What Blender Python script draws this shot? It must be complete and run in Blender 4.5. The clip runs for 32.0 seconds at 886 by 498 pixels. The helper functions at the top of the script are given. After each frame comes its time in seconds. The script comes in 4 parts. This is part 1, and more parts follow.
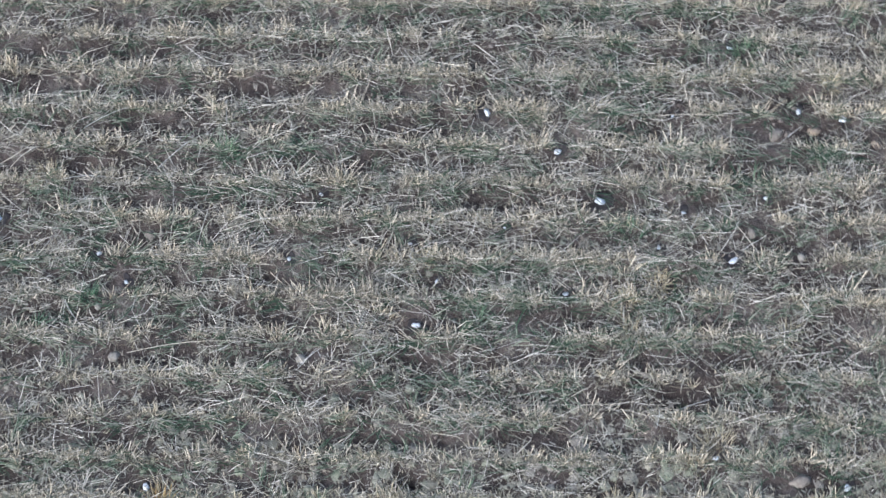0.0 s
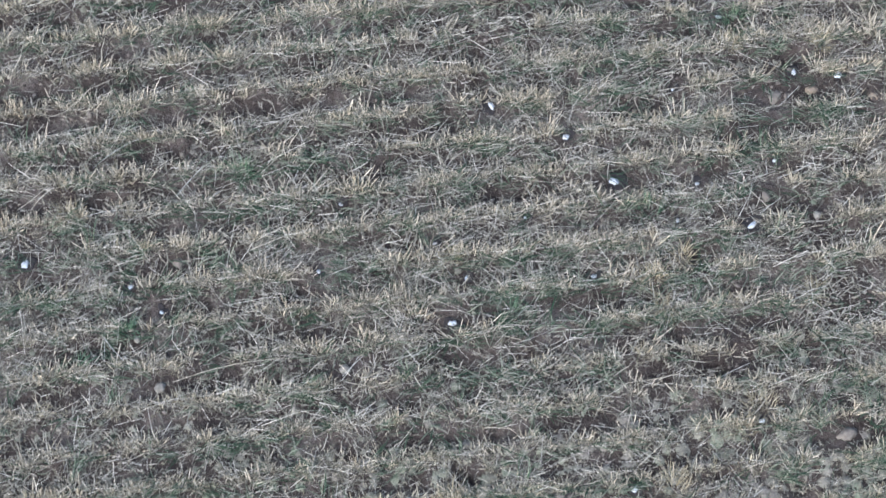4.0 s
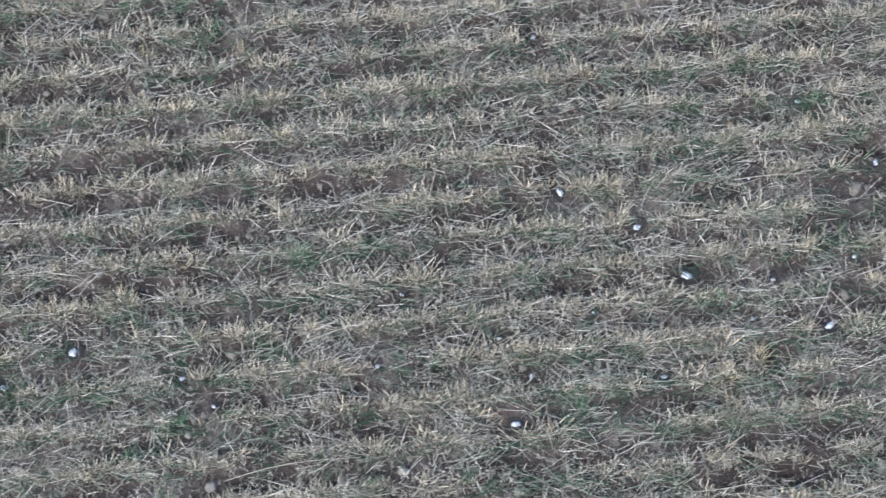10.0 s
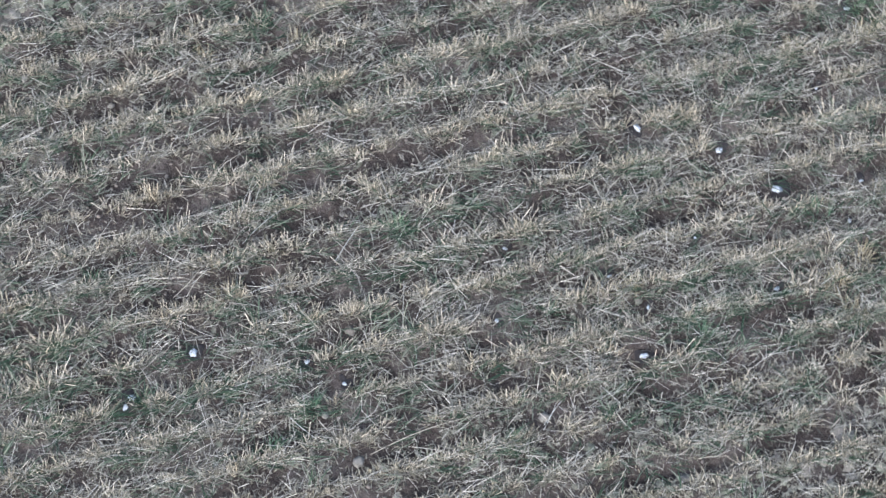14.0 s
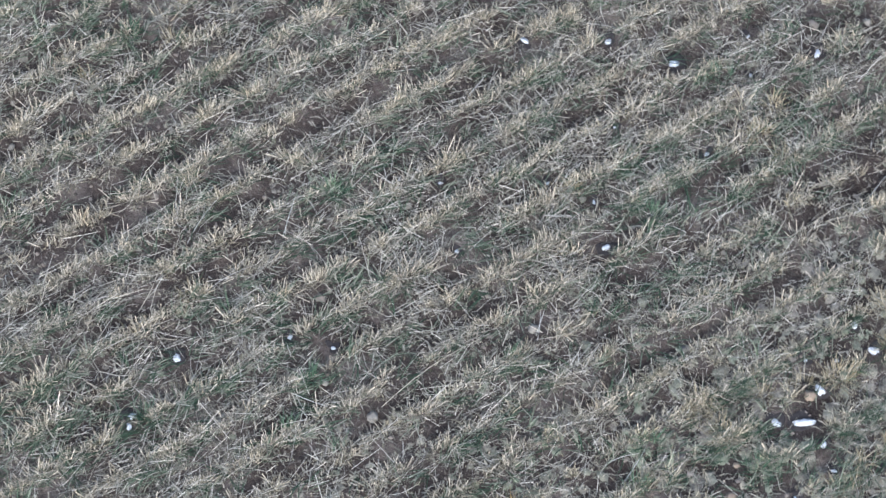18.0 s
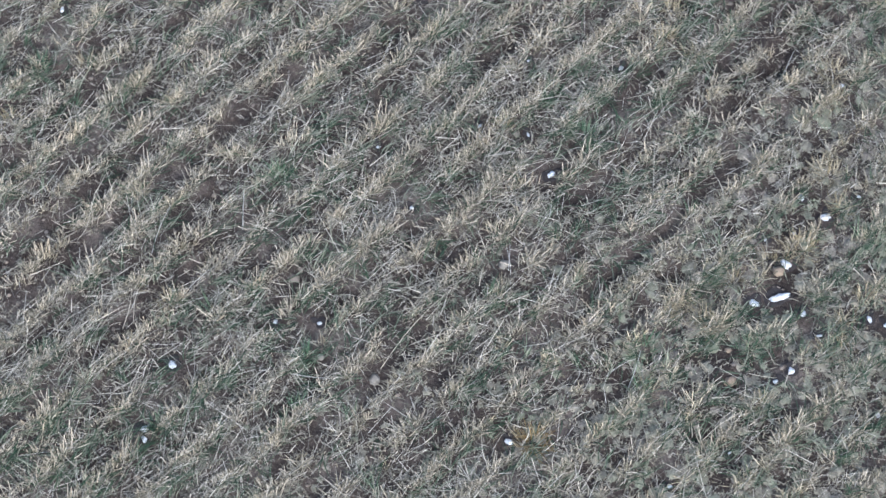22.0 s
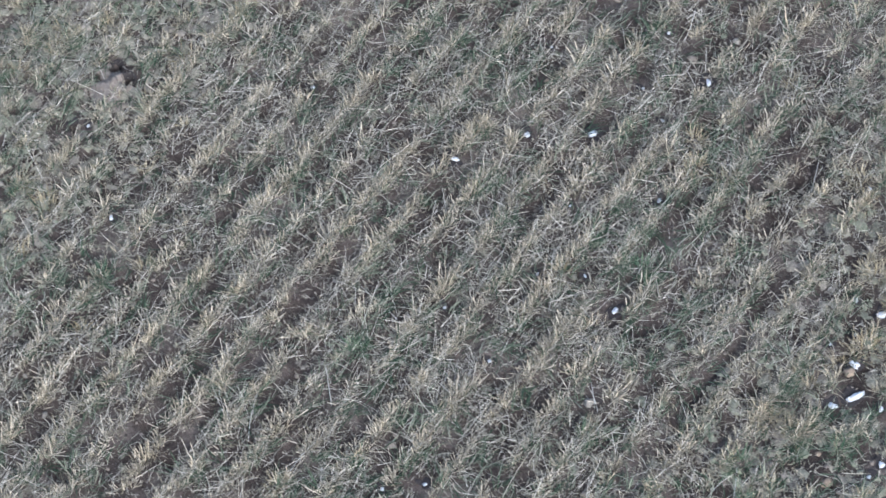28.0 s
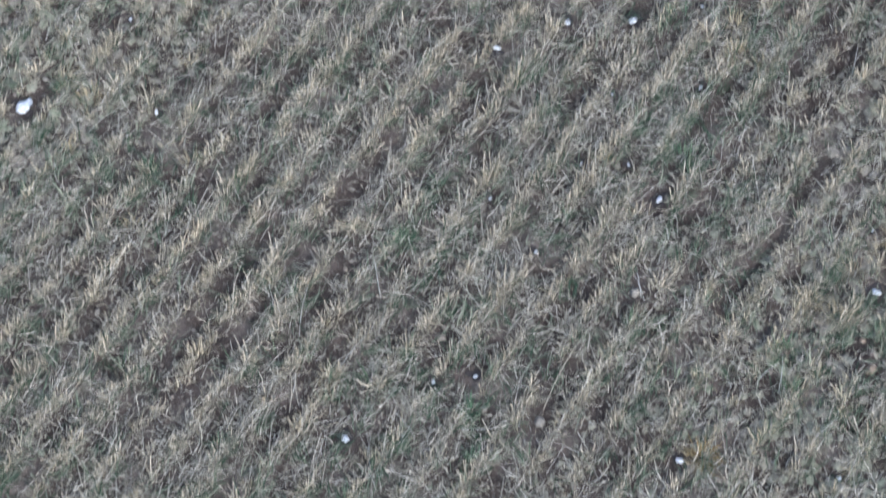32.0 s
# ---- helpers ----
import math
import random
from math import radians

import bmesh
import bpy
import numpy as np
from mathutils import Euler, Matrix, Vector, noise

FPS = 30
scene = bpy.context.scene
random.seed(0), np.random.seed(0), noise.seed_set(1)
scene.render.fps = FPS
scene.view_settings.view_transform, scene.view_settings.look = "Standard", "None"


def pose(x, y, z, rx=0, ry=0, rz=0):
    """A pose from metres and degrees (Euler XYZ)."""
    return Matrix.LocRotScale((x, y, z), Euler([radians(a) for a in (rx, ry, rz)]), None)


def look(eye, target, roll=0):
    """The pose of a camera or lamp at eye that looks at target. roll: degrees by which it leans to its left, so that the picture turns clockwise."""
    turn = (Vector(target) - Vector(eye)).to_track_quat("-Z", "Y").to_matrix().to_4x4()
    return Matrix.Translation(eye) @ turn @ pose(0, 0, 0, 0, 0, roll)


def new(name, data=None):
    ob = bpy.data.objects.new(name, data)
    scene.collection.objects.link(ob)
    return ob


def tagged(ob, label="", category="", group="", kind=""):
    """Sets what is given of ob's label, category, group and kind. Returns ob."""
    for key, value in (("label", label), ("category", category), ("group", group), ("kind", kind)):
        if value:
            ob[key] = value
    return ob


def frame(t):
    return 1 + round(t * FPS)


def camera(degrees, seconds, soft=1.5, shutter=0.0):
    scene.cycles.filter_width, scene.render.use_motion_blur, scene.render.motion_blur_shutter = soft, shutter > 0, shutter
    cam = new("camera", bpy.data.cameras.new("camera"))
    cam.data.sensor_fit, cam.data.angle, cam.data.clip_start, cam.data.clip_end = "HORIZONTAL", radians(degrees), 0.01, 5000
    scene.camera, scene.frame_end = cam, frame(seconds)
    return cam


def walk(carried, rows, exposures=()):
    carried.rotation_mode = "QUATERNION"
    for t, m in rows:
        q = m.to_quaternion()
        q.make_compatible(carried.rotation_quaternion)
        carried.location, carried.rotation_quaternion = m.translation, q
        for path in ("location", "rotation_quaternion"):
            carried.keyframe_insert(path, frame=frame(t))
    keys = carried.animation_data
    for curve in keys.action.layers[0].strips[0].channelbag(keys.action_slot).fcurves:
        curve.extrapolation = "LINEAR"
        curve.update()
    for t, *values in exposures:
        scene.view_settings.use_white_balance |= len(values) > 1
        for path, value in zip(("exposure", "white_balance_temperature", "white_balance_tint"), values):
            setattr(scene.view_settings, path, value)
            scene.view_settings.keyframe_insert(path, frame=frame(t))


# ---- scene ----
# A stubble field in overcast winter light, seen from a drone at about 20 m through a long lens.
# World: x runs along the drill rows, y across them, z up.
cam = camera(16.806, 32.0, soft=1.5, shutter=0.8)
PATH = [
    (0, (-0.6217, -13.7190, 20.1676), (-0.3508, -1.3089, 0.0), 1.543),
    (0.5, (-0.9027, -13.8191, 20.1910), (-0.3579, -1.3924, 0.0), 0.978),
    (1, (-1.1694, -13.9049, 20.2192), (-0.6239, -1.4692, 0.0), 0.766),
    (1.5, (-1.4103, -13.9648, 20.2774), (-0.8400, -1.5210, 0.0), 0.612),
    (2, (-1.6079, -13.9820, 20.3646), (-0.8823, -1.5622, 0.0), 0.434),
    (2.5, (-1.7462, -13.9369, 20.4530), (-0.8144, -1.5750, 0.0), 0.253),
    (4.5, (-2.0580, -13.3419, 20.6380), (-0.5119, -1.1370, 0.0), 0.034),
    (5, (-2.0876, -13.1125, 20.6053), (-0.5089, -0.9088, 0.0), 0.104),
    (5.5, (-2.0663, -12.8759, 20.5446), (-0.4933, -0.6512, 0.0), 0.028),
    (6, (-2.0125, -12.7022, 20.4651), (-0.4644, -0.4269, 0.0), -0.132),
    (6.5, (-1.9345, -12.6017, 20.3856), (-0.4857, -0.3704, 0.0), -0.119),
    (7, (-1.8406, -12.5348, 20.3274), (-0.5604, -0.3735, 0.0), -0.097),
    (7.5, (-1.7480, -12.4680, 20.3037), (-0.6427, -0.3831, 0.0), -0.096),
    (8, (-1.6721, -12.3977, 20.3241), (-0.6080, -0.3940, 0.0), -0.268),
    (8.5, (-1.6345, -12.3073, 20.3488), (-0.6047, -0.4097, 0.0), -0.444),
    (9, (-1.6778, -12.2125, 20.3648), (-0.6438, -0.4140, 0.0), -0.463),
    (9.5, (-1.8183, -12.1351, 20.3672), (-0.7627, -0.4123, 0.0), -0.403),
    (10, (-2.0435, -12.0944, 20.3603), (-0.9643, -0.4299, 0.0), -0.224),
    (10.5, (-2.3312, -12.0933, 20.3439), (-1.1828, -0.4351, 0.0), -0.253),
    (11, (-2.6539, -12.1373, 20.3338), (-1.3740, -0.4469, 0.0), -0.327),
    (11.5, (-3.0118, -12.1715, 20.2895), (-1.4821, -0.4736, 0.0), -0.357),
    (12, (-3.3915, -12.2064, 20.2513), (-1.5690, -0.5004, 0.0), -0.310),
    (12.5, (-3.7773, -12.2403, 20.2237), (-1.6526, -0.5428, 0.0), -0.258),
    (13, (-4.1606, -12.2636, 20.1908), (-1.7539, -0.5829, 0.0), -0.159),
    (13.5, (-4.5486, -12.2822, 20.1558), (-1.8235, -0.6255, 0.0), -0.129),
    (14, (-4.9425, -12.2964, 20.1239), (-1.7909, -0.6822, 0.0), -0.162),
    (14.5, (-5.3441, -12.2989, 20.0998), (-1.7240, -0.7681, 0.0), -0.233),
    (15, (-5.7611, -12.2901, 20.0848), (-1.6574, -0.8397, 0.0), -0.306),
    (15.5, (-6.2030, -12.2313, 20.0418), (-1.5937, -0.9195, 0.0), -0.157),
    (17.5, (-8.0797, -11.8308, 19.8261), (-1.6241, -1.2526, 0.0), 0.633),
    (18, (-8.4522, -11.7381, 19.8188), (-1.6379, -1.3353, 0.0), 0.589),
    (18.5, (-8.7716, -11.6501, 19.8459), (-1.6361, -1.4201, 0.0), 0.494),
    (19, (-9.0705, -11.5497, 19.8838), (-1.6909, -1.4710, 0.0), 0.360),
    (19.5, (-9.3622, -11.4339, 19.9166), (-1.7999, -1.4748, 0.0), 0.296),
    (20, (-9.6458, -11.3109, 19.9458), (-1.9765, -1.4116, 0.0), 0.210),
    (20.5, (-9.9055, -11.1920, 19.9720), (-2.1319, -1.3497, 0.0), 0.042),
    (21, (-10.1611, -11.0789, 20.0169), (-1.9563, -1.5156, 0.0), -0.459),
    (21.5, (-10.4403, -10.9516, 20.0823), (-1.7490, -1.7340, 0.0), -0.929),
    (22, (-10.7025, -10.7945, 20.1494), (-1.6686, -1.8655, 0.0), -1.123),
    (22.5, (-10.9498, -10.6163, 20.2222), (-1.5259, -1.8860, 0.0), -1.147),
    (23, (-11.2000, -10.4297, 20.2805), (-1.0115, -1.6104, 0.0), -1.111),
    (23.5, (-11.4550, -10.2515, 20.3193), (-0.9570, -1.4578, 0.0), -0.916),
    (24, (-11.7042, -10.0861, 20.3516), (-1.0408, -1.2905, 0.0), -0.710),
    (24.5, (-11.9375, -9.9224, 20.3787), (-1.0024, -1.0426, 0.0), -0.512),
    (25, (-12.1442, -9.7623, 20.4190), (-1.0962, -0.9241, 0.0), -0.372),
    (25.5, (-12.3066, -9.6074, 20.4747), (-1.0937, -0.8775, 0.0), -0.479),
    (27.5, (-12.7106, -9.0264, 20.7679), (-0.8310, -0.6409, 0.0), -1.188),
    (28, (-12.7695, -8.8888, 20.8553), (-0.8347, -0.4573, 0.0), -1.216),
    (28.5, (-12.8049, -8.7607, 20.9571), (-0.8065, -0.3040, 0.0), -1.289),
    (29, (-12.8231, -8.6367, 21.0460), (-0.6114, -0.1592, 0.0), -1.496),
    (29.5, (-12.8520, -8.5328, 21.1168), (-0.4369, 0.1439, 0.0), -1.739),
    (30, (-12.8673, -8.4570, 21.1655), (-0.4076, 0.2862, 0.0), -1.796),
    (30.5, (-12.8646, -8.4045, 21.2167), (-0.5284, 0.2314, 0.0), -1.742),
    (31, (-12.8151, -8.3524, 21.2713), (-1.0604, -0.1486, 0.0), -1.676),
    (31.5, (-12.7291, -8.2840, 21.3367), (-1.4887, -0.4412, 0.0), -1.678),
    (32, (-12.6529, -8.2093, 21.4391), (-1.9555, -0.7467, 0.0), -1.710),
]
walk(cam, [(t, look(eye, target, roll)) for t, eye, target, roll in PATH], exposures=[(0.0, 1.38), (32.0, 1.31)])

# ---- light ----
world = bpy.data.worlds.new("sky")
scene.world = world
world.use_nodes = True
wn = world.node_tree.nodes
sky = wn.new("ShaderNodeTexSky")
sky.sky_type = "NISHITA"
sky.sun_disc = False
sky.sun_elevation = radians(28)
sky.sun_rotation = radians(214)
sky.air_density, sky.dust_density, sky.ozone_density = 1.0, 1.5, 1.5
wn["Background"].inputs["Strength"].default_value = 0.092
world.node_tree.links.new(sky.outputs[0], wn["Background"].inputs["Color"])
sun_data = bpy.data.lights.new("sun", "SUN")
sun_data.energy, sun_data.angle, sun_data.color = 1.5, radians(26), (0.965, 0.982, 1.0)
sun = new("sun", sun_data)
sun.matrix_world = look((-8, -12, 12), (0, 0, 0))

# ---- materials ----


class Nodes:
    """Short writing for a node material."""

    def __init__(self, name, rough=0.9, spec=0.2):
        self.mat = bpy.data.materials.new(name)
        self.mat.use_nodes = True
        self.n, self.l = self.mat.node_tree.nodes, self.mat.node_tree.links
        self.b = self.n["Principled BSDF"]
        self.b.inputs["Roughness"].default_value = rough
        self.b.inputs["Specular IOR Level"].default_value = spec
        self.where = self.n.new("ShaderNodeTexCoord").outputs["Object"]

    def noise(self, size, detail=4.0, rough=0.6, where=None):
        k = self.n.new("ShaderNodeTexNoise")
        k.inputs["Scale"].default_value, k.inputs["Detail"].default_value, k.inputs["Roughness"].default_value = 1 / size, detail, rough
        self.l.new(where or self.where, k.inputs["Vector"])
        return k.outputs["Fac"]

    def ramp(self, fac, *stops):
        k = self.n.new("ShaderNodeValToRGB")
        el = k.color_ramp.elements
        while len(el) < len(stops):
            el.new(0.5)
        for e, (p, c) in zip(el, stops):
            e.position, e.color = p, (*c, 1) if len(c) == 3 else c
        self.l.new(fac, k.inputs["Fac"])
        return k.outputs["Color"]

    def mix(self, fac, a, b, how="MIX"):
        k = self.n.new("ShaderNodeMix")
        k.data_type, k.blend_type = "RGBA", how
        for sock, v in ((k.inputs["Factor"], fac), (k.inputs["A"], a), (k.inputs["B"], b)):
            if isinstance(v, (int, float)):
                sock.default_value = v
            elif isinstance(v, tuple):
                sock.default_value = (*v, 1)
            else:
                self.l.new(v, sock)
        return k.outputs["Result"]

    def bump(self, fac, strength, dist):
        k = self.n.new("ShaderNodeBump")
        k.inputs["Strength"].default_value, k.inputs["Distance"].default_value = strength, dist
        self.l.new(fac, k.inputs["Height"])
        self.l.new(k.outputs[0], self.b.inputs["Normal"])

    def done(self, color):
        self.l.new(color, self.b.inputs["Base Color"])
        return self.mat


def grey(v):
    return (v, v, v)


def soil_material():
    m = Nodes("soil", 0.95, 0.15)
    broad, fine = m.noise(0.55, 5), m.noise(0.03, 6, 0.7)
    c = m.ramp(broad, (0.3, (0.048, 0.038, 0.037)), (0.52, (0.1, 0.082, 0.078)), (0.68, (0.205, 0.175, 0.166)))
    c = m.mix(0.75, c, m.ramp(fine, (0.3, grey(0.45)), (0.7, grey(1.35))), "MULTIPLY")
    # chopped chaff lying on the earth
    chaff = m.ramp(m.noise(0.011, 3, 0.7), (0.58, grey(0.0)), (0.66, grey(1.0)))
    chaff = m.mix(1.0, chaff, m.ramp(m.noise(0.25, 3), (0.38, grey(0.0)), (0.62, grey(0.75))), "MULTIPLY")
    c = m.mix(chaff, c, m.ramp(m.noise(0.02, 2), (0.3, (0.2, 0.19, 0.17)), (0.7, (0.3, 0.285, 0.25))))
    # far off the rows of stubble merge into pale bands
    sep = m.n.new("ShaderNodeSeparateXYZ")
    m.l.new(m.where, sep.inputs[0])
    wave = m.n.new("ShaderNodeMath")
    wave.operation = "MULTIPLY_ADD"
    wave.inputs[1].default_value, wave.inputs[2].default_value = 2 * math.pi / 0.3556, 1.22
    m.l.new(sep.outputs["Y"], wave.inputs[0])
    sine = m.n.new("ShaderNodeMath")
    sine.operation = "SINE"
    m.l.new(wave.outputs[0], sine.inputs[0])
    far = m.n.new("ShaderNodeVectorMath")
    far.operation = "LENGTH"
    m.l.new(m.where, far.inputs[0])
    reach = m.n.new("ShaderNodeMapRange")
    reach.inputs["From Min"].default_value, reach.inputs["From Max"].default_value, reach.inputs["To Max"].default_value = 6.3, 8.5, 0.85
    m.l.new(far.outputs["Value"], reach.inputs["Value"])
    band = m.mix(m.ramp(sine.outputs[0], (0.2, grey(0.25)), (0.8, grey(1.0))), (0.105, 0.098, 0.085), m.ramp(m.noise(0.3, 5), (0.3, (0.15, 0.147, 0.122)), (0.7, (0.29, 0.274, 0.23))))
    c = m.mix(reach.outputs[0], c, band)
    m.bump(fine, 1.0, 0.03)
    return m.done(c)


def straw_material(name, low, mid, high, objects=False):
    """Dry straw, each piece its own tone. objects: for the tufts, whose stalks carry their tone and vary by tuft as well."""
    m = Nodes(name, 0.62, 0.3)
    if objects:
        tone = m.n.new("ShaderNodeAttribute")
        tone.attribute_name = "tone"
        tone = tone.outputs["Fac"]
    else:
        tone = m.n.new("ShaderNodeNewGeometry").outputs["Random Per Island"]
    c = m.ramp(tone, (0.0, low), (0.5, mid), (1.0, high))
    c = m.mix(0.35, c, m.ramp(m.noise(0.05, 3), (0.3, grey(0.55)), (0.7, grey(1.3))), "MULTIPLY")
    if objects:
        r = m.n.new("ShaderNodeObjectInfo").outputs["Random"]
        c = m.mix(0.55, c, m.ramp(r, (0.0, (0.62, 0.62, 0.64)), (0.4, (0.92, 0.92, 0.92)), (0.8, (1.08, 1.05, 0.98)), (1.0, (1.12, 1.05, 0.91))), "MULTIPLY")
    return m.done(c)


def grass_material(name, low, mid, high):
    m = Nodes(name, 0.55, 0.3)
    geo = m.n.new("ShaderNodeNewGeometry").outputs["Random Per Island"]
    c = m.ramp(geo, (0.0, low), (0.55, mid), (1.0, high))
    c = m.mix(0.5, c, m.ramp(m.noise(0.6, 3), (0.3, (0.75, 0.8, 0.75)), (0.7, (1.2, 1.15, 1.1))), "MULTIPLY")
    return m.done(c)


def mat_material():
    """Soft withered weeds: each cushion its own tone, drifting from grey-mauve to grey-green."""
    m = Nodes("withered_weed_mat", 0.9, 0.1)
    tone = m.n.new("ShaderNodeAttribute")
    tone.attribute_name = "tone"
    c = m.ramp(m.noise(0.5, 3), (0.38, (0.31, 0.284, 0.262)), (0.5, (0.315, 0.306, 0.262)), (0.62, (0.268, 0.302, 0.236)))
    c = m.mix(1.0, c, m.ramp(tone.outputs["Fac"], (0.0, grey(0.6)), (0.5, grey(0.95)), (1.0, grey(1.3))), "MULTIPLY")
    fine = m.noise(0.012, 4, 0.7)
    c = m.mix(0.8, c, m.ramp(fine, (0.3, grey(0.6)), (0.7, grey(1.35))), "MULTIPLY")
    m.bump(fine, 0.7, 0.01)
    return m.done(c)


def snow_material(name, low, high):
    m = Nodes(name, 0.75, 0.3)
    f = m.noise(0.012, 4)
    m.bump(f, 0.6, 0.004)
    return m.done(m.ramp(f, (0.3, low), (0.6, high)))


def stone_material(name, low, high):
    m = Nodes(name, 0.85, 0.3)
    f = m.noise(0.03, 6, 0.7)
    m.bump(f, 0.5, 0.006)
    return m.done(m.ramp(f, (0.3, low), (0.7, high)))


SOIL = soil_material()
STUBBLE = straw_material("stubble_straw", (0.26, 0.232, 0.187), (0.52, 0.474, 0.4), (0.86, 0.805, 0.71), True)
YELLOWED = straw_material("yellowed_stubble", (0.22, 0.193, 0.138), (0.45, 0.408, 0.315), (0.74, 0.69, 0.57), True)
LEAF = straw_material("dry_leaf", (0.13, 0.126, 0.09), (0.33, 0.31, 0.25), (0.6, 0.56, 0.48), True)
LITTER = straw_material("weathered_straw", (0.115, 0.111, 0.1), (0.355, 0.342, 0.312), (0.87, 0.845, 0.79))
DRY = straw_material("dry_leaf_litter", (0.1, 0.097, 0.078), (0.28, 0.268, 0.226), (0.65, 0.62, 0.545))
CHAFF = straw_material("grey_chaff", (0.13, 0.12, 0.105), (0.22, 0.205, 0.18), (0.38, 0.36, 0.32))
GRASS = grass_material("frosted_grass", (0.016, 0.05, 0.03), (0.075, 0.12, 0.08), (0.36, 0.385, 0.315))
FUZZ = grass_material("low_weed", (0.19, 0.174, 0.132), (0.36, 0.333, 0.268), (0.55, 0.515, 0.43))
MAT = mat_material()
DUST = stone_material("dug_out_dust", (0.13, 0.11, 0.1), (0.31, 0.275, 0.255))
CLOD = straw_material("dry_clod", (0.05, 0.042, 0.039), (0.11, 0.092, 0.084), (0.26, 0.226, 0.205))
SNOW = snow_material("snow", (0.46, 0.53, 0.63), (0.76, 0.8, 0.87))
DULL_SNOW = snow_material("thawing_snow", (0.32, 0.38, 0.46), (0.56, 0.61, 0.68))
# wet earth round the snow, and the painted shade inside burrow holes
WET_AND_HOLE_SHADE = stone_material("wet_earth_and_hole_shade", (0.024, 0.022, 0.026), (0.066, 0.06, 0.063))
FROSTED = stone_material("frosted_straw", (0.46, 0.47, 0.46), (0.72, 0.73, 0.72))
LITTER_LONG = stone_material("long_pale_straw", (0.45, 0.42, 0.35), (0.75, 0.71, 0.62))
GREEN = straw_material("green_grass", (0.025, 0.07, 0.04), (0.075, 0.15, 0.095), (0.22, 0.31, 0.22), True)
WEED = straw_material("yellowed_weed", (0.22, 0.19, 0.12), (0.385, 0.338, 0.245), (0.56, 0.51, 0.4), True)
RUST = straw_material("rusty_weed", (0.14, 0.085, 0.035), (0.26, 0.17, 0.07), (0.38, 0.28, 0.13), True)
TAN_STONE = stone_material("tan_stone", (0.23, 0.182, 0.145), (0.36, 0.296, 0.242))
GREY_STONE = stone_material("grey_stone", (0.2, 0.19, 0.178), (0.34, 0.322, 0.3))
PALE_STONE = stone_material("pale_stone", (0.17, 0.148, 0.132), (0.29, 0.26, 0.235))

# ---- plan ----
ROW = 0.3556          # drill row spacing (14 inches)
FIRST = 0.02          # one row runs along this y
X0, X1, Y0, Y1 = -6.5, 4.6, -6.3, 5.7   # the stretch of field that is built straw by straw

# remnants of snow in hoof prints: x, y, width
SNOW_NORTH = [(0.006, -0.012, 0.075), (0.573, -0.385, 0.055), (0.903, -0.852, 0.085), (1.941, -1.402, 0.08),
    (2.896, -0.047, 0.065), (2.537, 0.026, 0.05), (1.566, -0.957, 0.035), (2.228, -0.812, 0.03), (1.512, -0.029, 0.028),
    (0.138, -1.115, 0.025), (-2.146, 2.09, 0.06), (-2.717, 3.092, 0.15), (1.354, -1.286, 0.036)]
SNOW_SOUTH = [(-0.557, -2.012, 0.07), (-1.56, -1.418, 0.035), (0.61, -1.72, 0.045), (-2.83, -1.64, 0.04), (-3.88, -1.07, 0.065),
    (-4.42, -1.33, 0.06), (-4.482, -1.396, 0.055), (-0.612, -1.268, 0.04), (-2.583, -3.435, 0.06), (1.721, -3.155, 0.05), (-1.323, -0.809, 0.035)]
SNOW_WEEDY = [(0.65, -3.62, 0.055), (0.644, -3.88, 0.08), (0.086, -3.935, 0.1), (-0.18, -4.1, 0.16), (-0.362, -3.99, 0.075),
    (-0.167, -4.33, 0.06), (-0.239, -4.552, 0.045), (-0.63, -4.595, 0.06), (-0.784, -4.569, 0.04), (0.145, -4.74, 0.06), (0.2, -4.878, 0.06),
    (0.71, -4.707, 0.15), (0.8, -4.688, 0.12), (2.703, -3.401, 0.06)]
SNOW_SMALL = [(-0.04, 1.48, 0.047), (2.01, 0.65, 0.047), (-0.4, -1.61, 0.04), (-3.06, -1.38, 0.04), (0.97, -3.95, 0.032), (0.15, -3.67, 0.032), (0.35, -3.8, 0.032), (-0.47, -5.33, 0.048),
    (-1.5, -4.72, 0.026), (-2.03, -4.58, 0.039), (-1.48, 2.86, 0.035)]
SNOW_ALL = SNOW_NORTH + SNOW_SOUTH + SNOW_WEEDY + SNOW_SMALL
# stones: x, y, width, depth, height
STONES = [(2.655, -0.155, 0.1, 0.07, 0.04), (2.345, -0.18, 0.13, 0.09, 0.024), (2.1, -1.138, 0.09, 0.06, 0.025), (-1.008, -4.312, 0.1, 0.08, 0.045),
    (2.353, -3.345, 0.16, 0.1, 0.04), (-3.285, 0.289, 0.06, 0.05, 0.03), (-2.67, -1.193, 0.1, 0.075, 0.035)]
